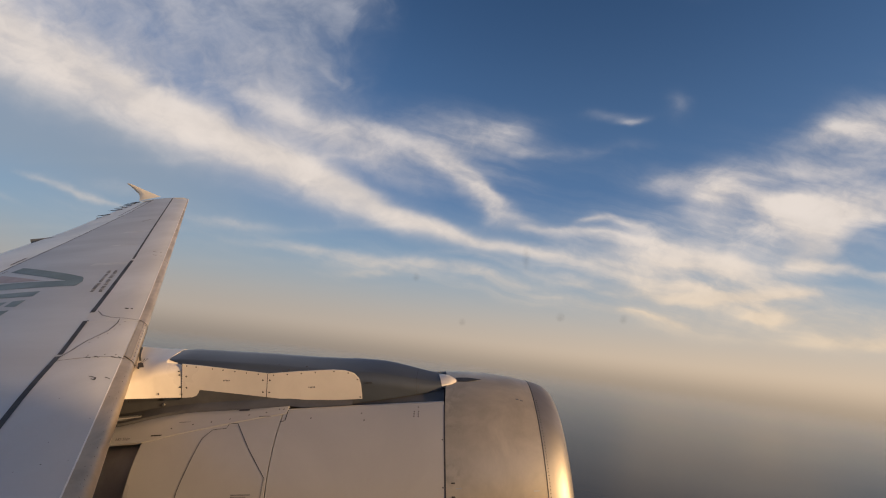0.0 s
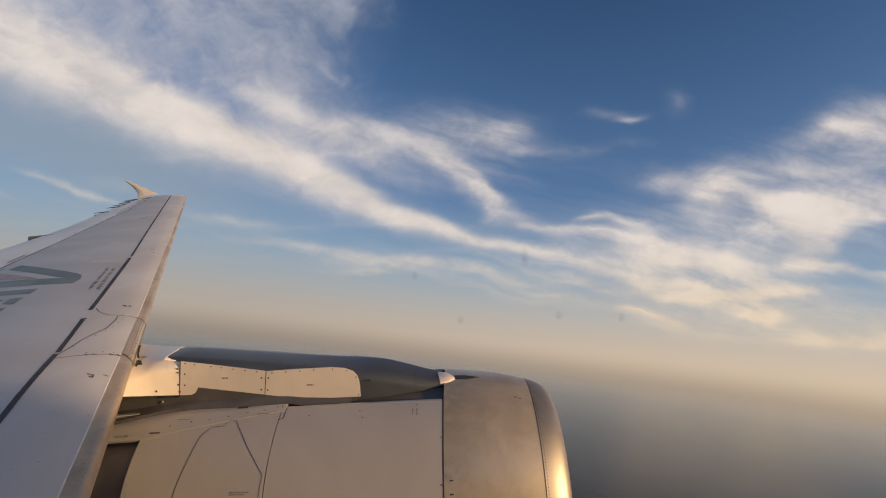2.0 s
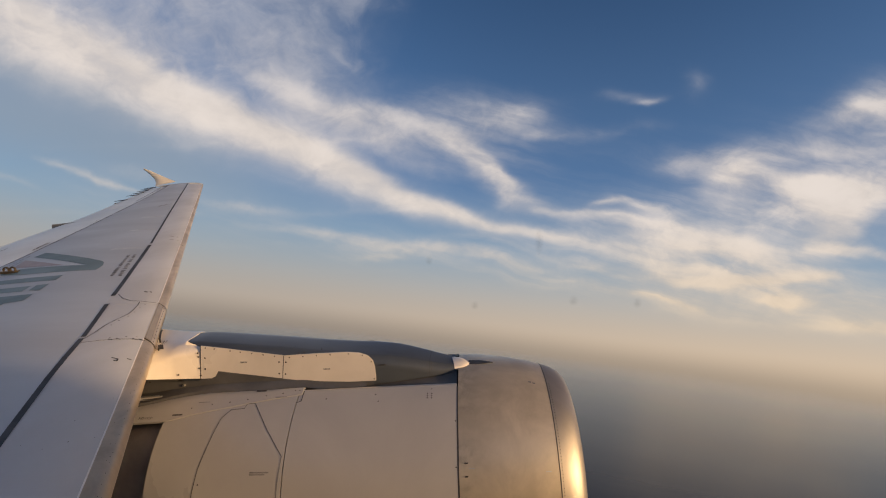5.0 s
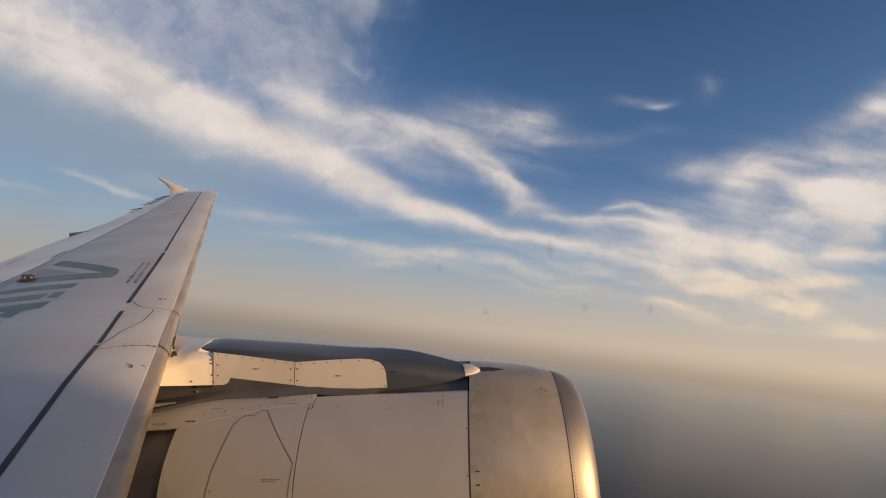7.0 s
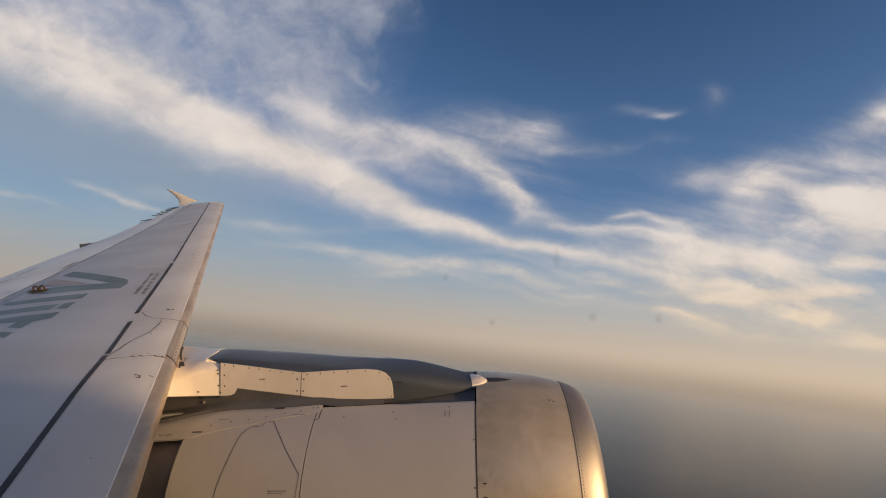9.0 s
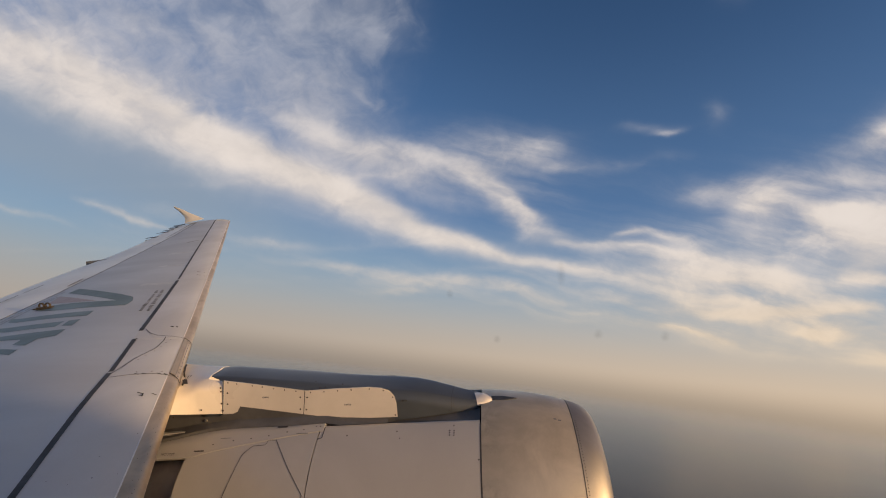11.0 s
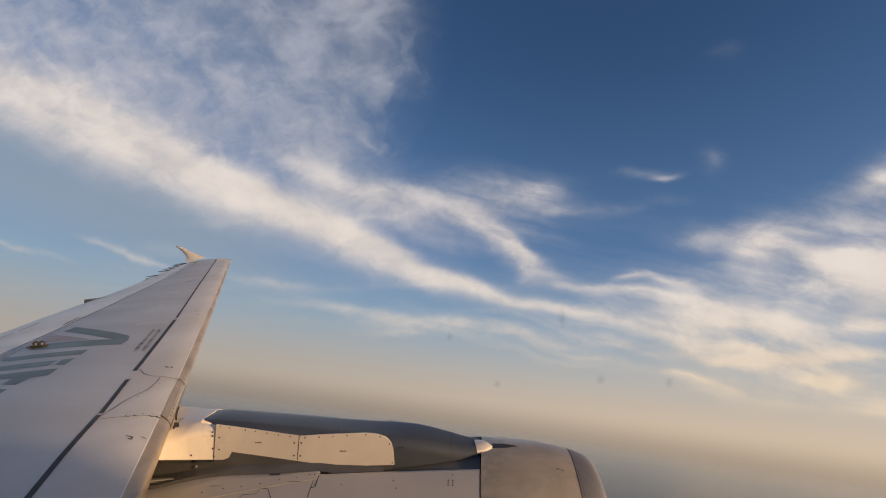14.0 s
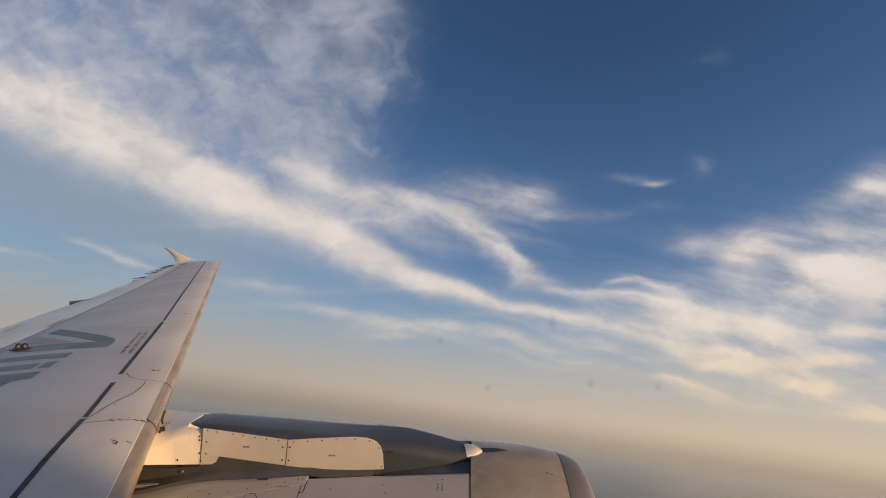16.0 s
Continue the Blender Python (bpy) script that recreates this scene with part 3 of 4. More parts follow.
part("hinge_gap", ribbon([(y, hinge_back(y) + 0.10) for y in (9.25, 9.0, 8.8)], 0.034, 0.014), LINE, wing)
part("panel_line", ribbon([(y, hinge_back(y) + 0.12) for y in (11.2, 10.36, 9.3)], 0.013), SOFT_LINE, wing)
part("hinge_gap", ribbon([(y, hinge_back(y) + 0.15) for y in (16.1, 15.2, 14.2, 13.4)], 0.020), LINE, wing)
for n in range(14):     # two rows of short dashes before the hinge line
    y = 8.40 - 0.15 * n
    part("panel_line", ribbon([(y, hinge_back(y) - 0.135), (y - 0.11, hinge_back(y - 0.11) - 0.135)], 0.016), STENCIL, wing)
part("panel_line", ribbon([(y, hinge_back(y) - 0.225) for y in (8.1, 7.5, 7.0, 6.5)], 0.016), STENCIL, wing)
for y0, y1 in ((8.92, 8.50), (8.40, 8.0)):
    part("flap_seam", ribbon([(y, chord(y) * table(y, (8.0, 1.0), (8.5, 0.978), (8.92, 0.957))) for y in spread(y0, y1, 4)], 0.03, 0.095), LINE, wing)
part("panel_line", ribbon([(6.225, 0.50), (6.11, 0.43), (6.07, 0.34), (6.12, 0.14), (6.15, 0.07)], 0.0065), LINE, wing)
part("panel_line", ribbon([(6.07, 0.25), (5.96, 0.25), (5.74, 0.29), (5.46, 0.425), (5.25, 0.495), (5.12, 0.545)], 0.0065), LINE, wing)
part("panel_line", ribbon([(5.30, 0.07), (5.19, 0.29), (5.06, 0.55)], 0.0065), LINE, wing)


# ---------------------------------------------------------------- engine
AXIS_Y, AXIS_Z = 5.754, -2.032


def ring_point(x, r, degrees):
    """Round the engine's axis; degrees from the top towards the fuselage."""
    a = radians(degrees)
    return Vector((x, AXIS_Y - r * math.sin(a), AXIS_Z + r * math.cos(a)))


def cowl_r(x):
    return table(x, (-3.3, 0.97), (-2.9, 0.992), (-2.6, 1.005), (-2.2, 1.022), (-1.8, 1.033), (-1.48, 1.038), (-1.0, 1.043), (-0.5, 1.043), (-0.172, 1.041),
                 (0.05, 1.030), (0.25, 1.006), (0.45, 0.968), (0.586, 0.931))


def revolve(profile, a0=-180.0, a1=180.0, n=96):
    whole = a1 - a0 > 359
    angles = spread(a0, a1, n + 1)[:-1] if whole else spread(a0, a1, n + 1)
    loops = [[ring_point(x, r, a) for x, r in profile] for a in angles]
    return loft(loops + [loops[0]] if whole else loops, closed=False, caps=False)


def shell(xs, a0, a1, n, thick=0.02, skew=0.0):
    """A curved cowl panel with thickness; skew: degrees by which its upper edge drops for each metre aft."""
    profile = [(x, cowl_r(x)) for x in xs] + [(x, cowl_r(x) - thick) for x in reversed(xs)]
    near = min(a0, a1, key=abs)
    lap = lambda x, a: a + near / abs(near) * skew * (xs[-1] - x) * max(0.0, 1 - abs(a - near) / 40)
    loops = [[ring_point(x, r, lap(x, a)) for x, r in profile] for a in spread(a0, a1, n + 1)]
    return loft(loops)


nacelle = part("engine_nacelle", revolve([(-2.606, 0.70), (-2.604, 0.97), (-2.2, 0.985), (-1.5, 1.0), (-0.18, 1.005)]), TROUGH, airplane, "underwing turbofan engine in grey cowls")
lip_profile = [(0.590, 0.930), (0.645, 0.913), (0.70, 0.890), (0.750, 0.860), (0.786, 0.822), (0.803, 0.780), (0.803, 0.738), (0.78, 0.708), (0.74, 0.692), (0.63, 0.685), (0.3, 0.70), (-0.1, 0.75)]
part("intake_lip", revolve(lip_profile), LIP, nacelle, "bare metal intake lip")
intake = [(x, cowl_r(x)) for x in spread(-0.168, 0.584, 9)] + [(0.584, 0.90), (-0.168, 1.0)]
part("intake_cowl", revolve(intake), INTAKE, nacelle, "satin grey intake cowl with stains")
part("fan_cowl", shell(spread(-1.512, -0.180, 8), 18.4, 176, 48, 0.02, 1.5), COWL, nacelle, "smooth pale grey fan cowl door")
part("fan_cowl", shell(spread(-1.512, -0.180, 8), -176, -18.4, 48, 0.02, 1.5), COWL, nacelle, "smooth pale grey fan cowl door")
part("reverser_cowl", shell(spread(-2.62, -1.520, 8), 22, 176, 44), COWL, nacelle, "grey thrust reverser cowl")
part("reverser_cowl", shell(spread(-2.62, -1.520, 8), -176, -22, 44), COWL, nacelle, "grey thrust reverser cowl")
part("core_cowl", revolve([(-4.2, 0.60), (-3.4, 0.80), (-2.8, 0.92), (-2.5, 0.94)]), CORE, nacelle, "dark core cowl")
part("fan_case", revolve([(-0.1, 0.75), (-0.12, 0.2), (-0.05, 0.02)]), CORE, nacelle)


# ---- pylon
def pylon_top(x):
    return table(x, (-4.2, -0.62), (-2.8, -0.650), (-2.46, -0.645), (-1.72, -0.715), (-1.1, -0.790), (-0.85, -0.817), (-0.74, -0.833), (-0.64, -0.856), (-0.54, -0.884), (-0.45, -0.911), (-0.35, -0.941), (-0.2, -0.976), (-0.12, -0.995))


def pylon_half(x):
    return table(x, (-4.2, 0.26), (-0.95, 0.279), (-0.7, 0.255), (-0.45, 0.20), (-0.3, 0.162), (-0.2, 0.125), (-0.12, 0.10))


def pylon_base(x):
    return table(x, (-4.2, -1.30), (-2.3, -1.28), (-1.7, -1.15), (-1.0, -1.06), (-0.575, -1.042), (-0.38, -1.037), (-0.2, -1.026), (-0.12, -1.02))


def pylon_loop(x, grow=0.0, low=None, spread_out=0.0, shoulder=0.08):
    w, t = pylon_half(x) + grow, pylon_top(x) + grow * 0.8
    b = pylon_base(x) if low is None else low
    tall = t - b
    near, far = min(shoulder, w * 0.75, tall * 0.8), min(0.26, w * 1.2, tall * 0.8)
    loop = [Vector((x, AXIS_Y - w - spread_out, b))]
    loop += [Vector((x, AXIS_Y - w - spread_out * math.cos(k) + near - near * math.cos(k), t - near * (1 - math.sin(k)) - 0.02 * (1 - k / 1.571))) for k in spread(0, math.pi / 2, 8)]
    loop += [Vector((x, AXIS_Y + w - far + far * math.sin(k), t - far + far * math.cos(k))) for k in spread(0, math.pi / 2, 10)]
    return loop + [Vector((x, AXIS_Y + w, b))]


pylon = part("pylon", loft([pylon_loop(x) for x in (-2.61, -2.5, -2.46, -2.4, -2.1, -1.72, -1.4, -1.1, -0.95, -0.85, -0.74, -0.64, -0.54, -0.45, -0.35, -0.25, -0.19)]),
             PYLON_DARK, airplane, "slate-topped engine pylon with white side panels")
def flare(x):
    """How far the fairing spreads towards the wing."""
    return table(x, (-3.4, 0.72), (-3.1, 0.48), (-2.9, 0.285), (-2.8, 0.185), (-2.72, 0.118), (-2.64, 0.065), (-2.40, 0.0))


def shoulder(x):
    """The radius of the fairing's near shoulder, which swells towards the wing."""
    return table(x, (-3.4, 0.26), (-2.9, 0.22), (-2.72, 0.16), (-2.62, 0.09))


def slanted(loop):
    """The fairing's front edge: upright beside the panels, then leaning forward over the top."""
    row = []
    for p in loop:
        x = -2.585 if p.y > AXIS_Y - 0.05 else table(p.z, (-0.72, -2.400), (-0.676, -2.400), (-0.668, -2.47), (-0.658, -2.56), (-0.60, -2.585))
        row.append(Vector((x, p.y - flare(x) * min(max((AXIS_Y - 0.19 - p.y) / 0.08, 0.0), 1.0), p.z)))
    return row


def side_skirt():
    """The plain lower side of the pylon, behind the panels."""
    bm = bmesh.new()
    for y in (AXIS_Y - 0.2812, AXIS_Y + 0.2812):
        top = [(-3.3, -0.99), (-2.47, -0.985), (-2.41, -0.955), (-2.35, -0.90), (-2.25, -0.82), (-1.67, -0.87), (-1.0, -0.86), (-0.9, -1.0)]
        low = [(-0.9, -1.06), (-1.7, -1.16), (-2.3, -1.29), (-3.3, -1.31)]
        bm.faces.new([bm.verts.new((x, y, z)) for x, z in top + low])
    return bm


part("aft_fairing", loft([pylon_loop(x, 0.003, -0.966 + 0.44 * flare(x), flare(x), shoulder(x)) for x in (-3.4, -3.1, -2.9, -2.8, -2.72, -2.66, -2.62)] + [slanted(pylon_loop(-2.5, 0.003, -0.966))]), PYLON_WHITE, pylon, "glossy white pylon fairing")
part("aft_spar", loft([[Vector((x, AXIS_Y + a * 0.25, z)) for a, z in ((-1, -1.28), (-1, -0.80), (-0.9, -0.76), (0.9, -0.76), (1, -0.80), (1, -1.28))] for x in (-4.2, -3.4, -2.6)]), TROUGH, pylon, "dull structural beam inside the pylon")
part("lower_skirt", side_skirt(), TROUGH, pylon, "dull brown lower skin of the pylon", soft=False)
part("nose_cone", loft([[Vector((x + 0.02 * math.cos(k), AXIS_Y - w * math.cos(k), -1.003 + h * math.sin(k))) for k in spread(0, 2 * math.pi * 15 / 16, 16)]
                        for x, w, h in ((-0.222, 0.124, 0.041), (-0.17, 0.114, 0.042), (-0.125, 0.086, 0.037), (-0.098, 0.056, 0.027), (-0.084, 0.026, 0.014), (-0.080, 0.006, 0.004))]), PYLON_WHITE, pylon, "white pointed pylon tip")


def side_panel(corners, y=AXIS_Y - 0.2835):
    bm = bmesh.new()
    face = bm.faces.new([bm.verts.new((x, y, z)) for x, z in corners])
    out = bmesh.ops.extrude_face_region(bm, geom=[face])
    for v in out["geom"]:
        if isinstance(v, bmesh.types.BMVert):
            v.co.y += 0.008
    return bm


part("side_panel", side_panel([(-2.397, -0.662), (-2.2, -0.690), (-1.6705, -0.772), (-1.7005, -0.980), (-2.27, -0.897), (-2.30, -0.945), (-2.34, -0.962), (-2.44, -0.964)]), PYLON_WHITE, pylon, "white riveted pylon side panel")
part("side_panel", side_panel([(-1.6675, -0.773), (-1.41, -0.762), (-1.107, -0.757), (-1.0, -0.768), (-0.93, -0.795), (-0.892, -0.84), (-0.878, -0.90), (-0.876, -1.022), (-1.357, -1.030), (-1.6975, -0.981)]), PYLON_WHITE, pylon, "white rounded pylon side panel")


# ---------------------------------------------------------------- fine parts of wing, engine and pylon
def bars(boxes, lift=0.0035):
    """Small painted bars on the wing, as one marking: (span, distance back, half span, half depth)."""
    bm = bmesh.new()
    for y, b, hy, hb in boxes:
        bm.faces.new([bm.verts.new(at_wing(y + p * hy, b + q * hb, lift)) for p, q in ((-1, -1), (1, -1), (1, 1), (-1, 1))])
    return bm


# emblem: a bent band round a rose wedge, with stripes under it
for corners in ([(8.46, 2.20), (8.05, 1.68), (7.69, 1.22), (7.52, 1.02), (7.46, 0.985), (7.385, 1.20), (8.25, 2.31)],
                [(7.46, 0.985), (7.30, 0.955), (7.12, 1.0), (7.17, 1.50), (7.26, 2.06), (7.42, 2.44), (7.60, 2.40), (7.54, 1.95), (7.385, 1.20)],
                [(7.00, 1.39), (6.81, 1.415), (6.94, 2.45), (7.02, 2.62), (7.18, 2.66), (7.12, 2.50)],
                [(6.68, 1.66), (6.50, 1.70), (6.57, 2.40), (6.66, 2.62), (6.80, 2.66), (6.75, 2.45)],
                [(6.69, 1.445), (6.47, 1.475), (6.51, 1.62), (6.685, 1.60)],
                [(6.362, 1.50), (6.15, 1.52), (6.12, 1.72), (5.93, 1.765), (6.01, 1.96), (6.16, 1.945), (6.20, 2.10), (6.27, 2.5), (6.42, 2.5), (6.38, 1.86)],
                [(5.82, 1.79), (5.68, 1.80), (5.80, 2.05), (5.90, 2.5), (6.03, 2.5), (5.92, 2.05)]):
    part("emblem_band", decal(corners), LOGO_TEAL, wing, "faded grey-teal emblem band", soft=False)
part("emblem_wedge", decal([(8.12, 2.39), (7.50, 1.56), (7.70, 2.40)]), LOGO_PINK, wing, "faded rose emblem wedge", soft=False)
for back, tilt, end in ((0.728, -0.022, 7.80), (0.631, -0.006, 7.80)):     # two worn lines of stencil, too small to read
    y, left = 6.86, random.randint(4, 7)
    while y < end:
        at = back + tilt * (y - 6.86)
        part("stencil_bar", bars([(y, at + random.uniform(-0.004, 0.004), random.uniform(0.012, 0.017), random.uniform(0.018, 0.027))]), STENCIL, wing, soft=False)
        y, left = y + random.uniform(0.046, 0.056), left - 1
        if not left:
            y, left = y + 0.04, random.randint(3, 8)
for mark in [(4.885, 0.225, 0.005, 0.026), (4.868, 0.203, 0.018, 0.006), (4.85, 0.215, 0.005, 0.014)]:
    part("stencil_mark", bars([mark]), INK, wing, soft=False)
for mark in [(4.925, 0.125, 0.006, 0.018),]:
    part("stencil_mark", bars([mark]), STENCIL, wing, soft=False)
for mark in [(6.375, 0.235, 0.014, 0.02), (6.395, 0.185, 0.012, 0.012)]:
    part("stencil_mark", bars([mark]), INK, wing, soft=False)
for mark in [(9.0, 0.235, 0.02, 0.03), (8.79, 0.215, 0.02, 0.03), (9.02, 0.14, 0.014, 0.012), (8.80, 0.12, 0.014, 0.012)]:
    part("stencil_mark", bars([mark]), FAINT, wing, soft=False)
part("stencil_mark", ribbon([(11.98, 0.86), (12.13, 0.82), (12.10, 0.76), (12.24, 0.70), (12.27, 0.60)], 0.05), FAINT, wing)
for y, size in ((10.70, 0.16), (8.16, 0.12), (9.45, 0.10)):     # soot that trails back from the slat joints
    part("panel_line", ribbon([(y + 0.03, 0.56), (y + 0.01, 0.80), (y, 1.05)], size, 0.0018), SOOT_THIN, wing)
    part("panel_line", ribbon([(y + 0.02, 0.57), (y + 0.01, 0.72), (y + 0.005, 0.88)], size * 0.4, 0.0026), SMUDGE, wing)
for n in range(9):     # toothed ends of the seals by the pylon
    y = 5.93 - 0.055 * n
    part("seal_tooth", bars([(y, 0.553 + (5.93 - y) * 0.026 - 0.025, 0.012, 0.007)]), SEAL, wing, soft=False)

rivet_mesh = None


def rivet(at, normal, parent, size=0.008):
    """A low domed fastener head; all of them share one mesh."""
    global rivet_mesh
    if rivet_mesh is None:
        bm = bmesh.new()
        rings = [[bm.verts.new((r * math.cos(k), r * math.sin(k), h)) for k in spread(0, 2 * math.pi * 7 / 8, 8)] for r, h in ((1.0, -0.2), (0.85, 0.25), (0.4, 0.42))]
        for a, b in zip(rings, rings[1:]):
            for i in range(8):
                bm.faces.new((a[i], a[(i + 1) % 8], b[(i + 1) % 8], b[i]))
        bm.faces.new(rings[-1])
        rivet_mesh = bpy.data.meshes.new("rivet")
        bm.to_mesh(rivet_mesh)
        bm.free()
        rivet_mesh.materials.append(RIVET)
    ob = new("rivet", rivet_mesh)
    ob.parent = parent
    ob.matrix_local = Matrix.Translation(at) @ Vector(normal).to_track_quat("Z", "Y").to_matrix().to_4x4() @ Matrix.Diagonal((size, size, size * 0.4, 1))
    return ob


for n in range(12):    # two rows down the fixed nose, and a few along its upper panel
    y = 5.37 + 0.068 * n
    for s, low in ((0.0125, False), (0.0035, False)):
        p = on_wing(y, s, under=low)
        rivet(p, (0.85, 0.2, -0.35 if low else 0.5), wing, 0.0065)
for y, b in ((5.45, 0.39), (5.56, 0.345), (5.68, 0.285), (5.80, 0.25), (5.92, 0.22), (6.02, 0.19), (6.11, 0.20), (6.13, 0.13), (5.31, 0.14), (5.27, 0.22), (5.21, 0.34), (5.30, 0.47)):
    rivet(at_wing(y, b, 0.001), (0, 0, 1), wing, 0.0068)
for n in range(24):    # a fine row along the nose of the inner slat, and a few dead insects and chips
    rivet(on_wing(3.42 + 0.078 * n, 0.0065), (0.8, 0.2, 0.5), wing, 0.0021)
for n in range(9):
    y, k = random.uniform(3.6, 5.25), random.uniform(0.002, 0.017)
    rivet(on_wing(y, k), (0.8, 0.2, 0.5), wing, random.uniform(0.0015, 0.0032))
for n in range(9):
    rivet(at_wing(random.uniform(3.4, 5.2), random.uniform(0.12, 0.5), 0.0), (0, 0, 1), wing, random.uniform(0.002, 0.004))
for s in (0.10, 0.15, 0.27, 0.33):
    part("scuff", bars([(5.335 - 0.5 * s, s, 0.007, 0.018)]), INK, wing, soft=False)


def lug_mount():
    """Two eye lugs on a shared foot, for the escape line."""
    bm = bmesh.new()
    base = at_wing(7.46, 2.31, 0.018)
    for sx in (-0.048, 0.048):
        rings = []
        for k in spread(0, 2 * math.pi * 15 / 16, 16):
            mid = base + Vector((sx + 0.036 * math.cos(k), 0.0, 0.028 + 0.034 * math.sin(k)))
            out = Vector((math.cos(k), 0, math.sin(k)))
            rings.append([bm.verts.new(mid + out * 0.010 * math.cos(j) + Vector((0, 0.014 * math.sin(j), 0))) for j in spread(0, 2 * math.pi * 7 / 8, 8)])
        for a, b in zip(rings, rings[1:] + rings[:1]):
            for i in range(8):
                bm.faces.new((a[i], a[(i + 1) % 8], b[(i + 1) % 8], b[i]))
    for half, z in ((0.15, -0.012), (0.10, 0.004)):
        bmesh.ops.create_cube(bm, size=1.0, matrix=Matrix.Translation(base + Vector((0, 0, z))) @ Matrix.Diagonal((half * 2, 0.075, 0.016, 1)))
    return bm


part("escape_line_lug", lug_mount(), BRASS, wing, "yellow twin eye lug on the wing")
for y in (14.05, 14.9, 15.3, 15.7, 16.05, 16.35):     # thin wicks that trail from the rear edge
    foot = on_wing(y, 1.0)
    rows = [[foot + Vector((dx, 0.014 * r * math.cos(k), 0.006 + 0.014 * r * math.sin(k) + dz)) for k in spread(0, 2 * math.pi * 5 / 6, 6)]
            for dx, r, dz in ((0.10, 1.3, 0.004), (0.0, 1.2, 0.0), (-0.16, 0.8, -0.01), (-0.30, 0.35, -0.02))]
    part("static_wick", loft(rows), SEAL, wing, "dark static discharge wick")


def flap_fairing(y, front, rear, top, drop, width, slope=0.02):
    """A slim flat-sided cover under the rear edge, cut off square at its tail."""
    rows = []
    for k in spread(0, 1, 10):
        x = front + (rear - front) * k
        w, z = width * (1 - 0.55 * k), top + slope * (x - rear)
        h = drop * math.sin(math.pi * (0.15 + 0.55 * k))
        rows.append([Vector((x, y + w * p, z - h * q)) for p, q in ((-0.7, 0.0), (-1.0, 0.15), (-1.0, 0.8), (-0.6, 1.0), (0.6, 1.0), (1.0, 0.8), (1.0, 0.15), (0.7, 0.0))])
    return loft(rows)


part("flap_track_fairing", flap_fairing(11.3, -8.2, -9.04, 0.106, 0.12, 0.07, 0.05), FAIRING, wing, "slate grey flap track fairing")
part("flap_track_fairing", flap_fairing(13.7, -8.7, -9.46, 0.452, 0.05, 0.03), FAIRING, wing, "small slate grey flap track fairing")


def on_cowl(x, degrees, lift=0.0015):
    return ring_point(x, cowl_r(x) + lift, degrees)


def cowl_line(points, width, lift=0.0015):
    """A thin dark joint on the cowls, along (x, degrees from the top)."""
    fine = []
    for (x0, d0), (x1, d1) in zip(points, points[1:]):
        n = max(2, int(math.hypot(x1 - x0, (d1 - d0) * 0.018) / 0.05))
        fine += [(x0 + (x1 - x0) * i / n, d0 + (d1 - d0) * i / n) for i in range(n)]
    fine.append(points[-1])
    bm, rows = bmesh.new(), []
    for i, (x, d) in enumerate(fine):
        (xa, da), (xb, db) = fine[max(i - 1, 0)], fine[min(i + 1, len(fine) - 1)]
        way = Vector((xb - xa, (db - da) * 0.018)).normalized()
        ox, od = -way.y * width / 2, way.x * width / 2 / 0.018
        rows.append([bm.verts.new(on_cowl(x + ox, d + od, lift)), bm.verts.new(on_cowl(x - ox, d - od, lift))])
    for a, b in zip(rows, rows[1:]):
        bm.faces.new((a[0], a[1], b[1], b[0]))
    return bm


def cowl_patch(low, high, lift=0.008, n=16):
    """A raised plate on the cowls between two edges of (x, degrees), with a rim."""
    bm = bmesh.new()
    xs = spread(low[0][0], low[-1][0], n)
    rows = []
    for x in xs:
        a, b = table(x, *low), table(x, *high)
        rows.append([bm.verts.new(on_cowl(x, a, -0.02))] + [bm.verts.new(on_cowl(x, a + (b - a) * k, lift)) for k in (0.0, 0.3, 0.6, 0.94)] + [bm.verts.new(on_cowl(x, b, lift - 0.004)), bm.verts.new(on_cowl(x, b, -0.02))])
    for a, b in zip(rows, rows[1:]):
        for i in range(len(a) - 1):
            bm.faces.new((a[i], a[i + 1], b[i + 1], b[i]))
    bm.faces.new(rows[0])
    bm.faces.new(rows[-1])
    return bm


part("hinge_beam", cowl_patch([(-3.25, 36.2), (-2.83, 34.9), (-2.60, 35.0), (-2.40, 32.0), (-2.10, 28.9), (-1.78, 25.6), (-1.487, 23.0)],
                              [(-3.25, 28.5), (-2.844, 25.3), (-2.614, 21.8), (-2.366, 19.7), (-1.843, 19.6), (-1.487, 18.6)]), COWL, nacelle, "pale hinge beam along the reverser's top")
brim = ((-3.25, 28.5), (-2.844, 25.3), (-2.614, 21.8), (-2.366, 19.7), (-1.843, 19.6), (-1.487, 18.6), (-1.45, 20.2), (-0.95, 19.4))
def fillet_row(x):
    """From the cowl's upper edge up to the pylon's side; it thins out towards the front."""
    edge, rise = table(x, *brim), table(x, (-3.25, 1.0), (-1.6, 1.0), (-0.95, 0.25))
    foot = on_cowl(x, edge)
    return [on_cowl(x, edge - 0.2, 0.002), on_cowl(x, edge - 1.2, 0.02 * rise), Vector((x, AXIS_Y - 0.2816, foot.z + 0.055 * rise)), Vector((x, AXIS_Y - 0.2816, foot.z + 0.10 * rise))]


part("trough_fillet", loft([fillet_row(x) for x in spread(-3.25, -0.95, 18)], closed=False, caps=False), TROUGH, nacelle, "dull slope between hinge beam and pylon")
part("cowl_joint", cowl_line([(-1.54, 51.3), (-1.705, 39.9), (-1.869, 27.3), (-1.94, 27.1), (-1.95, 29.6), (-2.06, 30.0), (-2.12, 34.0), (-2.16, 45.5), (-2.20, 55.6), (-2.23, 70), (-2.22, 95)], 0.0045), LINE, nacelle)
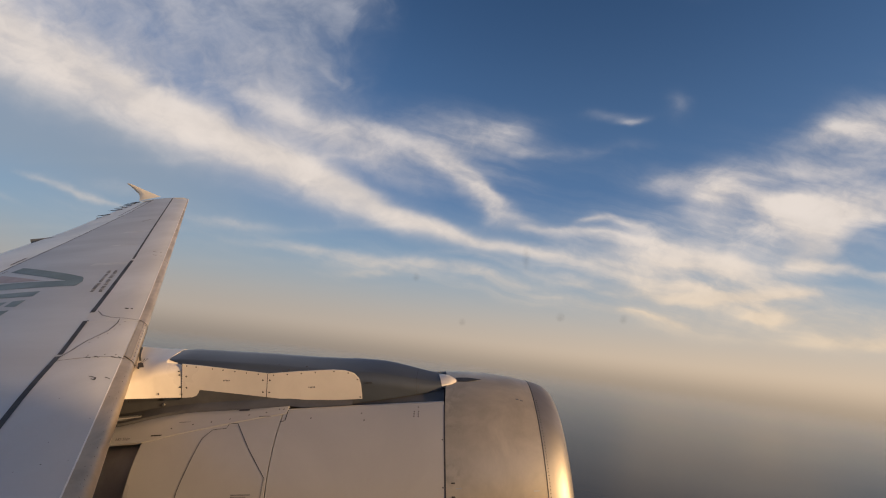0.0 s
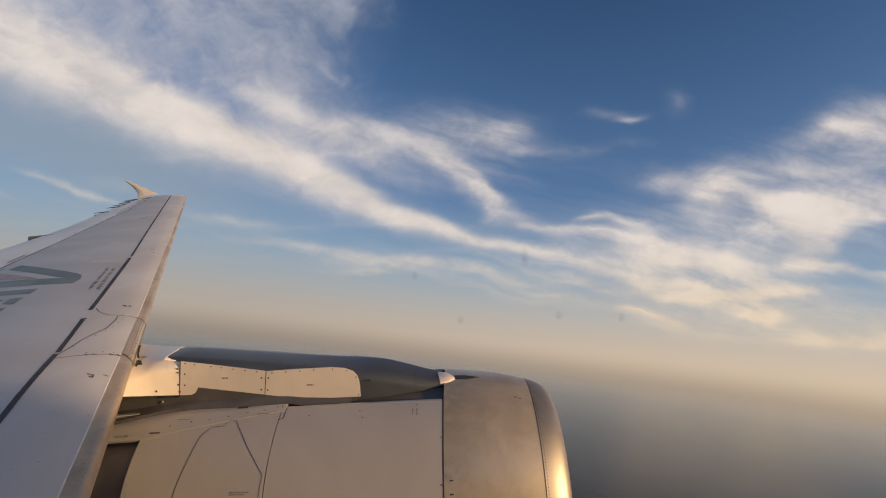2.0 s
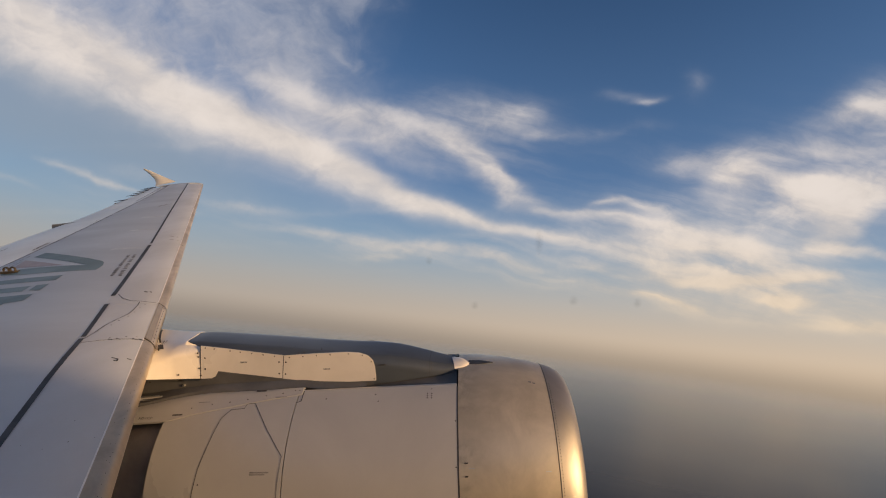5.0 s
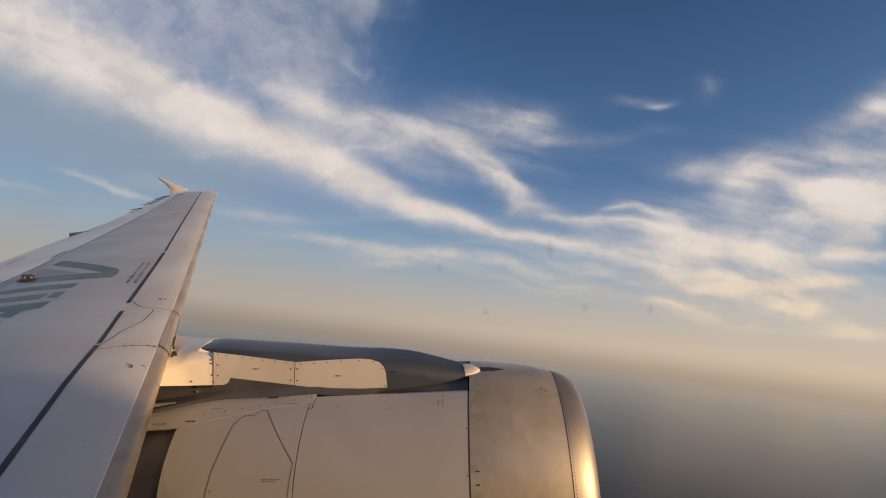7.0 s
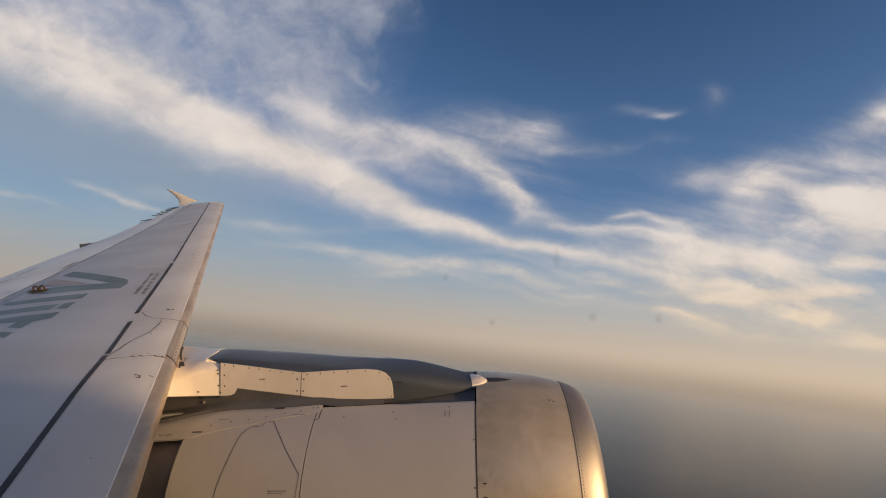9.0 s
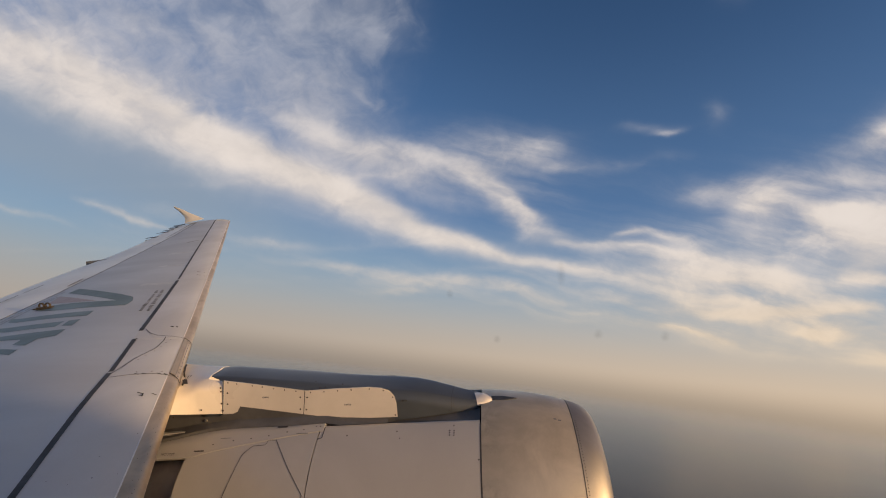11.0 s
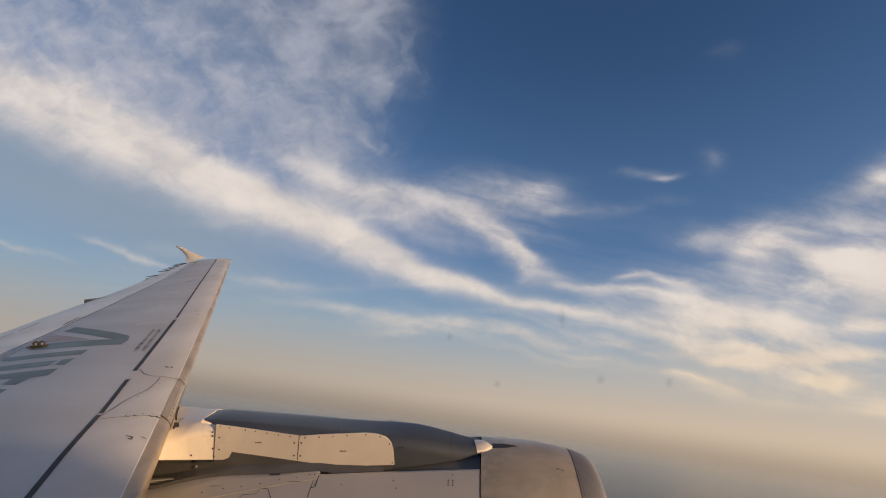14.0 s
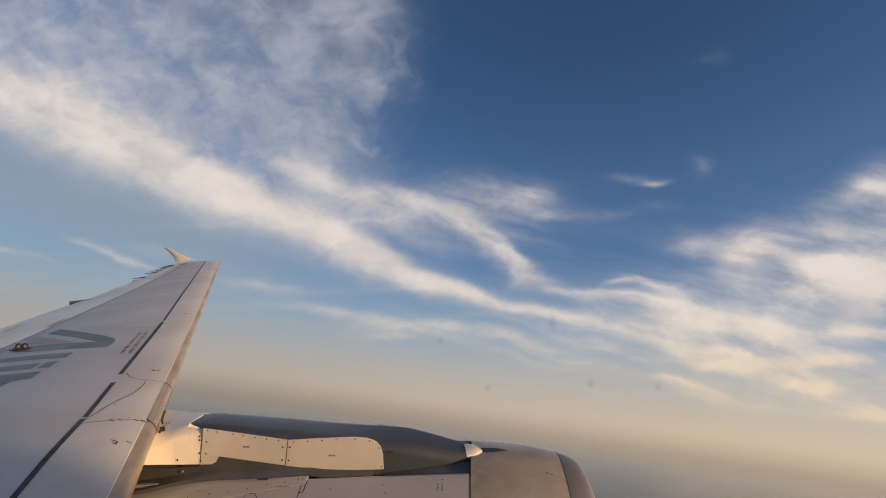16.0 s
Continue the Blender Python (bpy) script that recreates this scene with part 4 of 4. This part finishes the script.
part("cowl_joint", cowl_line([(-1.482, 19.6), (-1.480, 26.8), (-1.516, 27.4)], 0.007), LINE, nacelle)
part("cowl_joint", cowl_line([(-1.54, 51.3), (-1.552, 62.5), (-1.55, 90)], 0.008), SOFT_LINE, nacelle)
part("cowl_joint", cowl_line([(-0.174, 20), (-0.174, 60), (-0.174, 110)], 0.008), LINE, nacelle)
part("cowl_joint", cowl_line([(0.587, -30), (0.587, 30), (0.587, 110)], 0.0065), LINE, nacelle)
part("cowl_edge_trim", cowl_line([(-1.50, 20.6), (-0.19, 18.65)], 0.010), STEEL, nacelle, "bright strip along the cowl edge")
part("air_scoop", cowl_patch([(-0.080, 2.4), (0.02, 2.3), (0.08, 0.9), (0.144, -1.0)], [(-0.080, -2.6), (0.02, -2.9), (0.144, -1.3)], 0.0035, 10), SEAL, nacelle, "dark flush air inlet")
for x, d in ((-0.421, 24.2), (-0.421, 25.4), (-0.421, 26.6), (-0.386, 24.3), (-0.386, 25.5), (-0.386, 26.7), (-0.39, 21.6), (-0.856, 24.2), (-0.825, 27.9), (-1.269, 25.9), (-0.19, 38.0), (-0.19, 56.5),
             (-1.95, 25.0), (-2.1, 26.2), (-2.25, 27.0), (-2.42, 28.6), (-1.8, 23.3), (-1.66, 22.2), (-1.56, 20.6), (-1.52, 20.6), (-2.18, 62.0)):
    p = on_cowl(x, d, 0.009 if x < -1.5 and d < 30 else 0.001)
    rivet(p, p - Vector((x, AXIS_Y, AXIS_Z)), nacelle, 0.0062)
for n in range(52):
    d = 12 + 1.5 * n
    p = ring_point(0.607, 0.926, d)
    rivet(p, p - Vector((0.5, AXIS_Y, AXIS_Z)), nacelle, 0.0042)
for x, d, lx, ld, mat in ((-2.33, 25.5, 0.05, 0.20, STENCIL), (-2.52, 31.8, 0.045, 0.35, INK), (-1.66, 24.4, 0.05, 0.25, STENCIL), (-1.86, 20.2, 0.045, 0.5, SEAL), (-1.70, 57.5, 0.075, 0.30, STENCIL), (-1.715, 58.3, 0.06, 0.25, STENCIL),
                          (-0.075, 57.0, 0.022, 0.16, SMUDGE), (0.50, 58.7, 0.022, 0.22, SMUDGE), (0.44, 14.2, 0.012, 0.5, STENCIL), (0.475, 14.6, 0.012, 0.4, STENCIL)):
    part("cowl_marking", cowl_line([(x - lx, d), (x + lx, d)], ld * 0.036, 0.0095 if x < -1.5 and d < 35 else 0.0015), mat, nacelle)
for x, d in ((-0.115, 55.0), (-0.115, 60.0)):
    part("latch", cowl_patch([(x - 0.014, d + 0.28), (x + 0.014, d + 0.28)], [(x - 0.014, d - 0.28), (x + 0.014, d - 0.28)], 0.006, 4), RIVET, nacelle, "small dark cowl latch")


def lettering(name, text, size, at, across, up, material, parent, tall=1.0):
    """Stencilled letters laid on a surface."""
    curve = bpy.data.curves.new(name, "FONT")
    curve.body, curve.size, curve.align_x, curve.align_y = text, size, "CENTER", "CENTER"
    curve.materials.append(material)
    ob = new(name, curve)
    ob.parent = parent
    across, up = Vector(across).normalized(), Vector(up).normalized()
    out = across.cross(up).normalized()
    up = out.cross(across)
    ob.matrix_local = Matrix.Translation(at) @ Matrix((across, up * tall, out)).transposed().to_4x4()
    return ob


p = on_cowl(-2.795, 32.9, 0.011)
lettering("stencil_lettering", "NO STEP", 0.030, p, (1, 0, 0.0), ring_point(-2.78, 1, 28) - ring_point(-2.78, 1, 38), INK, nacelle)
side = AXIS_Y - 0.288
lettering("stencil_lettering", "27", 0.042, (-2.792, 5.556, -0.6555), (1, 0.0, 0.02), (-0.35, 0.95, 0.20), INK, pylon, 2.4)
plate = bmesh.new()
plate.faces.new([plate.verts.new(p) for p in ((-2.783, 5.473, -0.6815), (-2.739, 5.476, -0.6825), (-2.781, 5.533, -0.6635), (-2.823, 5.527, -0.6605))])
part("side_mark", plate, INK, pylon, soft=False)
for x, z in ((-2.03, -0.822), (-1.30, -0.905)):     # short worn lettering, as bars
    for n in range(5):
        q = x + 0.012 * (n - 2)
        part("side_mark", side_panel([(q - 0.004, z - 0.006), (q + 0.004, z - 0.006), (q + 0.004, z + 0.006), (q - 0.004, z + 0.006)], AXIS_Y - 0.2848), STENCIL, pylon, soft=False)
top_edge = [(-2.36, -0.682), (-2.28, -0.694), (-2.14, -0.716), (-2.05, -0.729), (-1.95, -0.745), (-1.85, -0.761), (-1.75, -0.775), (-1.62, -0.790), (-1.50, -0.786), (-1.38, -0.781), (-1.26, -0.777), (-1.10, -0.773), (-0.98, -0.790), (-0.905, -0.85), (-0.892, -1.005)]
seams = [(-2.43, -0.725), (-2.43, -0.758), (-2.435, -0.865), (-2.43, -0.93), (-2.375, -0.775), (-2.385, -0.875), (-1.715, -0.83), (-1.655, -0.832), (-1.725, -0.935), (-1.67, -0.94), (-2.60, -0.90), (-2.78, -0.91)]
for x, z in top_edge + seams:
    rivet((x, AXIS_Y - (0.2837 if x > -2.40 else 0.2822) - flare(x), z), (0, -1, 0), pylon, 0.0085 if (x, z) in seams else 0.0068)
for y, z in ((5.624, -0.934), (5.579, -0.976)):
    rivet((-0.402, y, z), (0.3, -0.8, 0.6), pylon, 0.0075)
part("panel_seam", loft([pylon_loop(x, 0.0012)[:14] for x in (-0.4225, -0.4195)], closed=False, caps=False), LINE, pylon, soft=False)
for x in (-0.438, -0.404):
    for k in (1, 4, 6):
        p = pylon_loop(x, 0.001)[k]
        rivet(p, (0.3, -0.8, 0.5), pylon, 0.0042)
for x, y, z in ((-1.547, 5.504, -0.764), (-1.50, 5.512, -0.762), (-1.36, 5.56, -0.757), (-1.60, 5.56, -0.731)):
    rivet((x, y, z), (0, -0.6, 0.8), pylon, 0.0075)
for n in range(5):
    q = -0.835 + 0.011 * n
    part("side_mark", side_panel([(q - 0.0035, -0.896), (q + 0.0035, -0.896), (q + 0.0035, -0.884), (q - 0.0035, -0.884)], AXIS_Y - pylon_half(q) - 0.002), INK, pylon, soft=False)
part("panel_seam", side_panel([(-2.400, -0.664), (-2.396, -0.664), (-2.437, -0.965), (-2.442, -0.965)], AXIS_Y - 0.2846), LINE, pylon, soft=False)
part("panel_seam", side_panel([(-1.671, -0.775), (-1.666, -0.775), (-1.696, -0.980), (-1.701, -0.980)], AXIS_Y - 0.2845), LINE, pylon, soft=False)
part("panel_seam", side_panel([(-2.90, -0.925), (-2.893, -0.925), (-2.84, -0.966), (-2.85, -0.966)], side - 0.006 - flare(-2.88)), LINE, pylon, soft=False)
wave = [Vector(p) for p in ((-2.918, 5.728, -0.592), (-2.881, 5.657, -0.592), (-2.837, 5.573, -0.623), (-2.834, 5.568, -0.669), (-2.769, 5.443, -0.677))]
part("fairing_seal", loft([[p + Vector((0.004 + 0.009 * math.cos(k), 0.0, 0.009 * math.sin(k))) for k in spread(0, 2 * math.pi * 7 / 8, 8)] for p in wave]), SEAL, pylon, "wavy black rubber seal")
stud = bmesh.new()
bmesh.ops.create_cone(stud, segments=14, radius1=0.014, radius2=0.011, depth=0.014, cap_ends=True, matrix=Matrix.Translation((-2.60, AXIS_Y - 0.286, -1.02)) @ pose(0, 0, 0, 90, 0, 0))
part("drain_stud", stud, STEEL, pylon, "small bright drain stud")
tongue = bmesh.new()
bmesh.ops.create_cube(tongue, size=1.0, matrix=Matrix.Translation((-2.98, 5.40, -1.11)) @ pose(0, 0, 0, 0, -3, 0) @ Matrix.Diagonal((0.48, 0.06, 0.035, 1)))
bmesh.ops.bevel(tongue, geom=tongue.edges[:], offset=0.014, segments=2, affect="EDGES")
part("seal_tongue", tongue, COWL, pylon, "pale blunt seal strip")

# ---------------------------------------------------------------- fuselage, which shades the inner wing
def hull_loop(x):
    d = 9.55 - x
    r = table(d, (0.0, 0.05), (0.25, 0.5), (0.6, 0.8), (1.2, 1.12), (2.2, 1.46), (3.4, 1.72), (4.8, 1.87), (6.0, 1.9), (30, 1.9))
    drop = table(d, (0.0, -0.55), (2.0, -0.25), (5.0, 0.0))
    return [Vector((x, r * math.cos(radians(a)), drop + r * math.sin(radians(a)))) for a in HULL_ANGLES]


HULL_ANGLES = [-180 + 7.5 * i for i in range(25)] + [8, 15.2, 19, 23, 27, 34, 42] + [50 + 10 * i for i in range(13)]
HULL_X = [-17, -12, -9, -6, -3, -1, -0.14, 0.0, 0.14, 1, 2, 3, 4.2, 5.6, 6.3, 6.8, 7.3, 7.8, 8.1, 8.4, 8.75, 9.05, 9.35, 9.54]
hull = loft([hull_loop(x) for x in HULL_X])
# the cabin window that the view goes out of
gone = [f for f in hull.faces if len(f.verts) == 4 and abs(f.calc_center_median().x) < 0.14 and f.calc_center_median().y > 0 and 0.5 < f.calc_center_median().z < 0.87]
bmesh.ops.delete(hull, geom=gone, context="FACES")
part("fuselage", hull, HULL, airplane, "white airliner fuselage with an open cabin window")

# ---- specks of dirt on the outside of the cabin window
def dirt():
    """Thin dirt that fades out towards its rim."""
    mat = bpy.data.materials.new("window_dirt")
    mat.use_nodes = True
    tree = mat.node_tree
    shader = tree.nodes["Principled BSDF"]
    where = tree.nodes.new("ShaderNodeTexCoord").outputs["Object"]
    reach = tree.nodes.new("ShaderNodeVectorMath")
    reach.operation = "LENGTH"
    tree.links.new(where, reach.inputs[0])
    patchy = noise_node(tree, where, 1.6, 3, 0.5)
    cover = math_node(tree, "MULTIPLY", smooth(tree, reach.outputs["Value"], 0.0, 0.95, 0.17, 0.0), smooth(tree, patchy, 0.25, 0.65, 0.45, 1.0))
    tree.links.new(cover, shader.inputs["Alpha"])
    shader.inputs["Base Color"].default_value, shader.inputs["Roughness"].default_value = (0.10, 0.095, 0.09, 1), 0.9
    return mat


DIRT = dirt()
for x, z, across, tall in ((0.0100, -0.0103, 0.0009, 0.0026), (0.0150, -0.0196, 0.0010, 0.0011), (0.0245, -0.0203, 0.0009, 0.0011), (0.0, -0.0198, 0.0008, 0.0009), (-0.0067, -0.0125, 0.0008, 0.0010)):
    speck = bmesh.new()
    speck.faces.new([speck.verts.new((math.cos(k) * (0.9 + 0.1 * math.sin(3 * k)), 0, math.sin(k) * (0.92 + 0.08 * math.cos(5 * k)))) for k in spread(0, 2 * math.pi * 23 / 24, 24)])
    speck_object = part("window_speck", speck, DIRT, bpy.data.objects["fuselage"], "faint grey speck of window dirt", soft=False)
    speck_object.matrix_local = Matrix.Translation((EYE[0] + x, EYE[1] + 0.07, EYE[2] + z)) @ Matrix.Diagonal((across, 1, tall, 1))
    speck_object.visible_shadow = False

# ---------------------------------------------------------------- sea
sea_bm = bmesh.new()
bmesh.ops.create_circle(sea_bm, cap_ends=True, radius=4950, segments=128)
sea = part("water", sea_bm, water(), None, "dark calm sea, thinned out with distance to imitate haze", soft=False)
sea.location.z = -150
tagged(sea, "", "sea", "", "structure")

# ---------------------------------------------------------------- a boat far below
boat = new("boat")
spot = Vector((math.sin(radians(-19.8)), math.cos(radians(-19.8)), 0)) * 1030
boat.matrix_world = pose(spot.x, spot.y, -150, 0, 0, -8)
tagged(boat, "small pale working boat under way on dark sea", "boat")
hull_rows = [[Vector((x, w * q, z)) for q, z in ((-1, 1.7 + lift), (-0.8, 0.2), (0, -0.4), (0.8, 0.2), (1, 1.7 + lift))] for x, w, lift in ((-9, 1.7, 0.1), (-5, 2.3, 0), (2, 2.3, 0.1), (6, 1.5, 0.5), (9, 0.15, 1.0))]
part("hull", loft(hull_rows), RIVET, boat, "dark boat hull")
house = bmesh.new()
bmesh.ops.create_cube(house, size=1.0, matrix=Matrix.Translation((-3.5, 0, 3.0)) @ Matrix.Diagonal((5, 3.0, 2.8, 1)))
bmesh.ops.bevel(house, geom=house.edges[:], offset=0.3, segments=2, affect="EDGES")
part("deckhouse", house, PYLON_WHITE, boat, "white deckhouse")
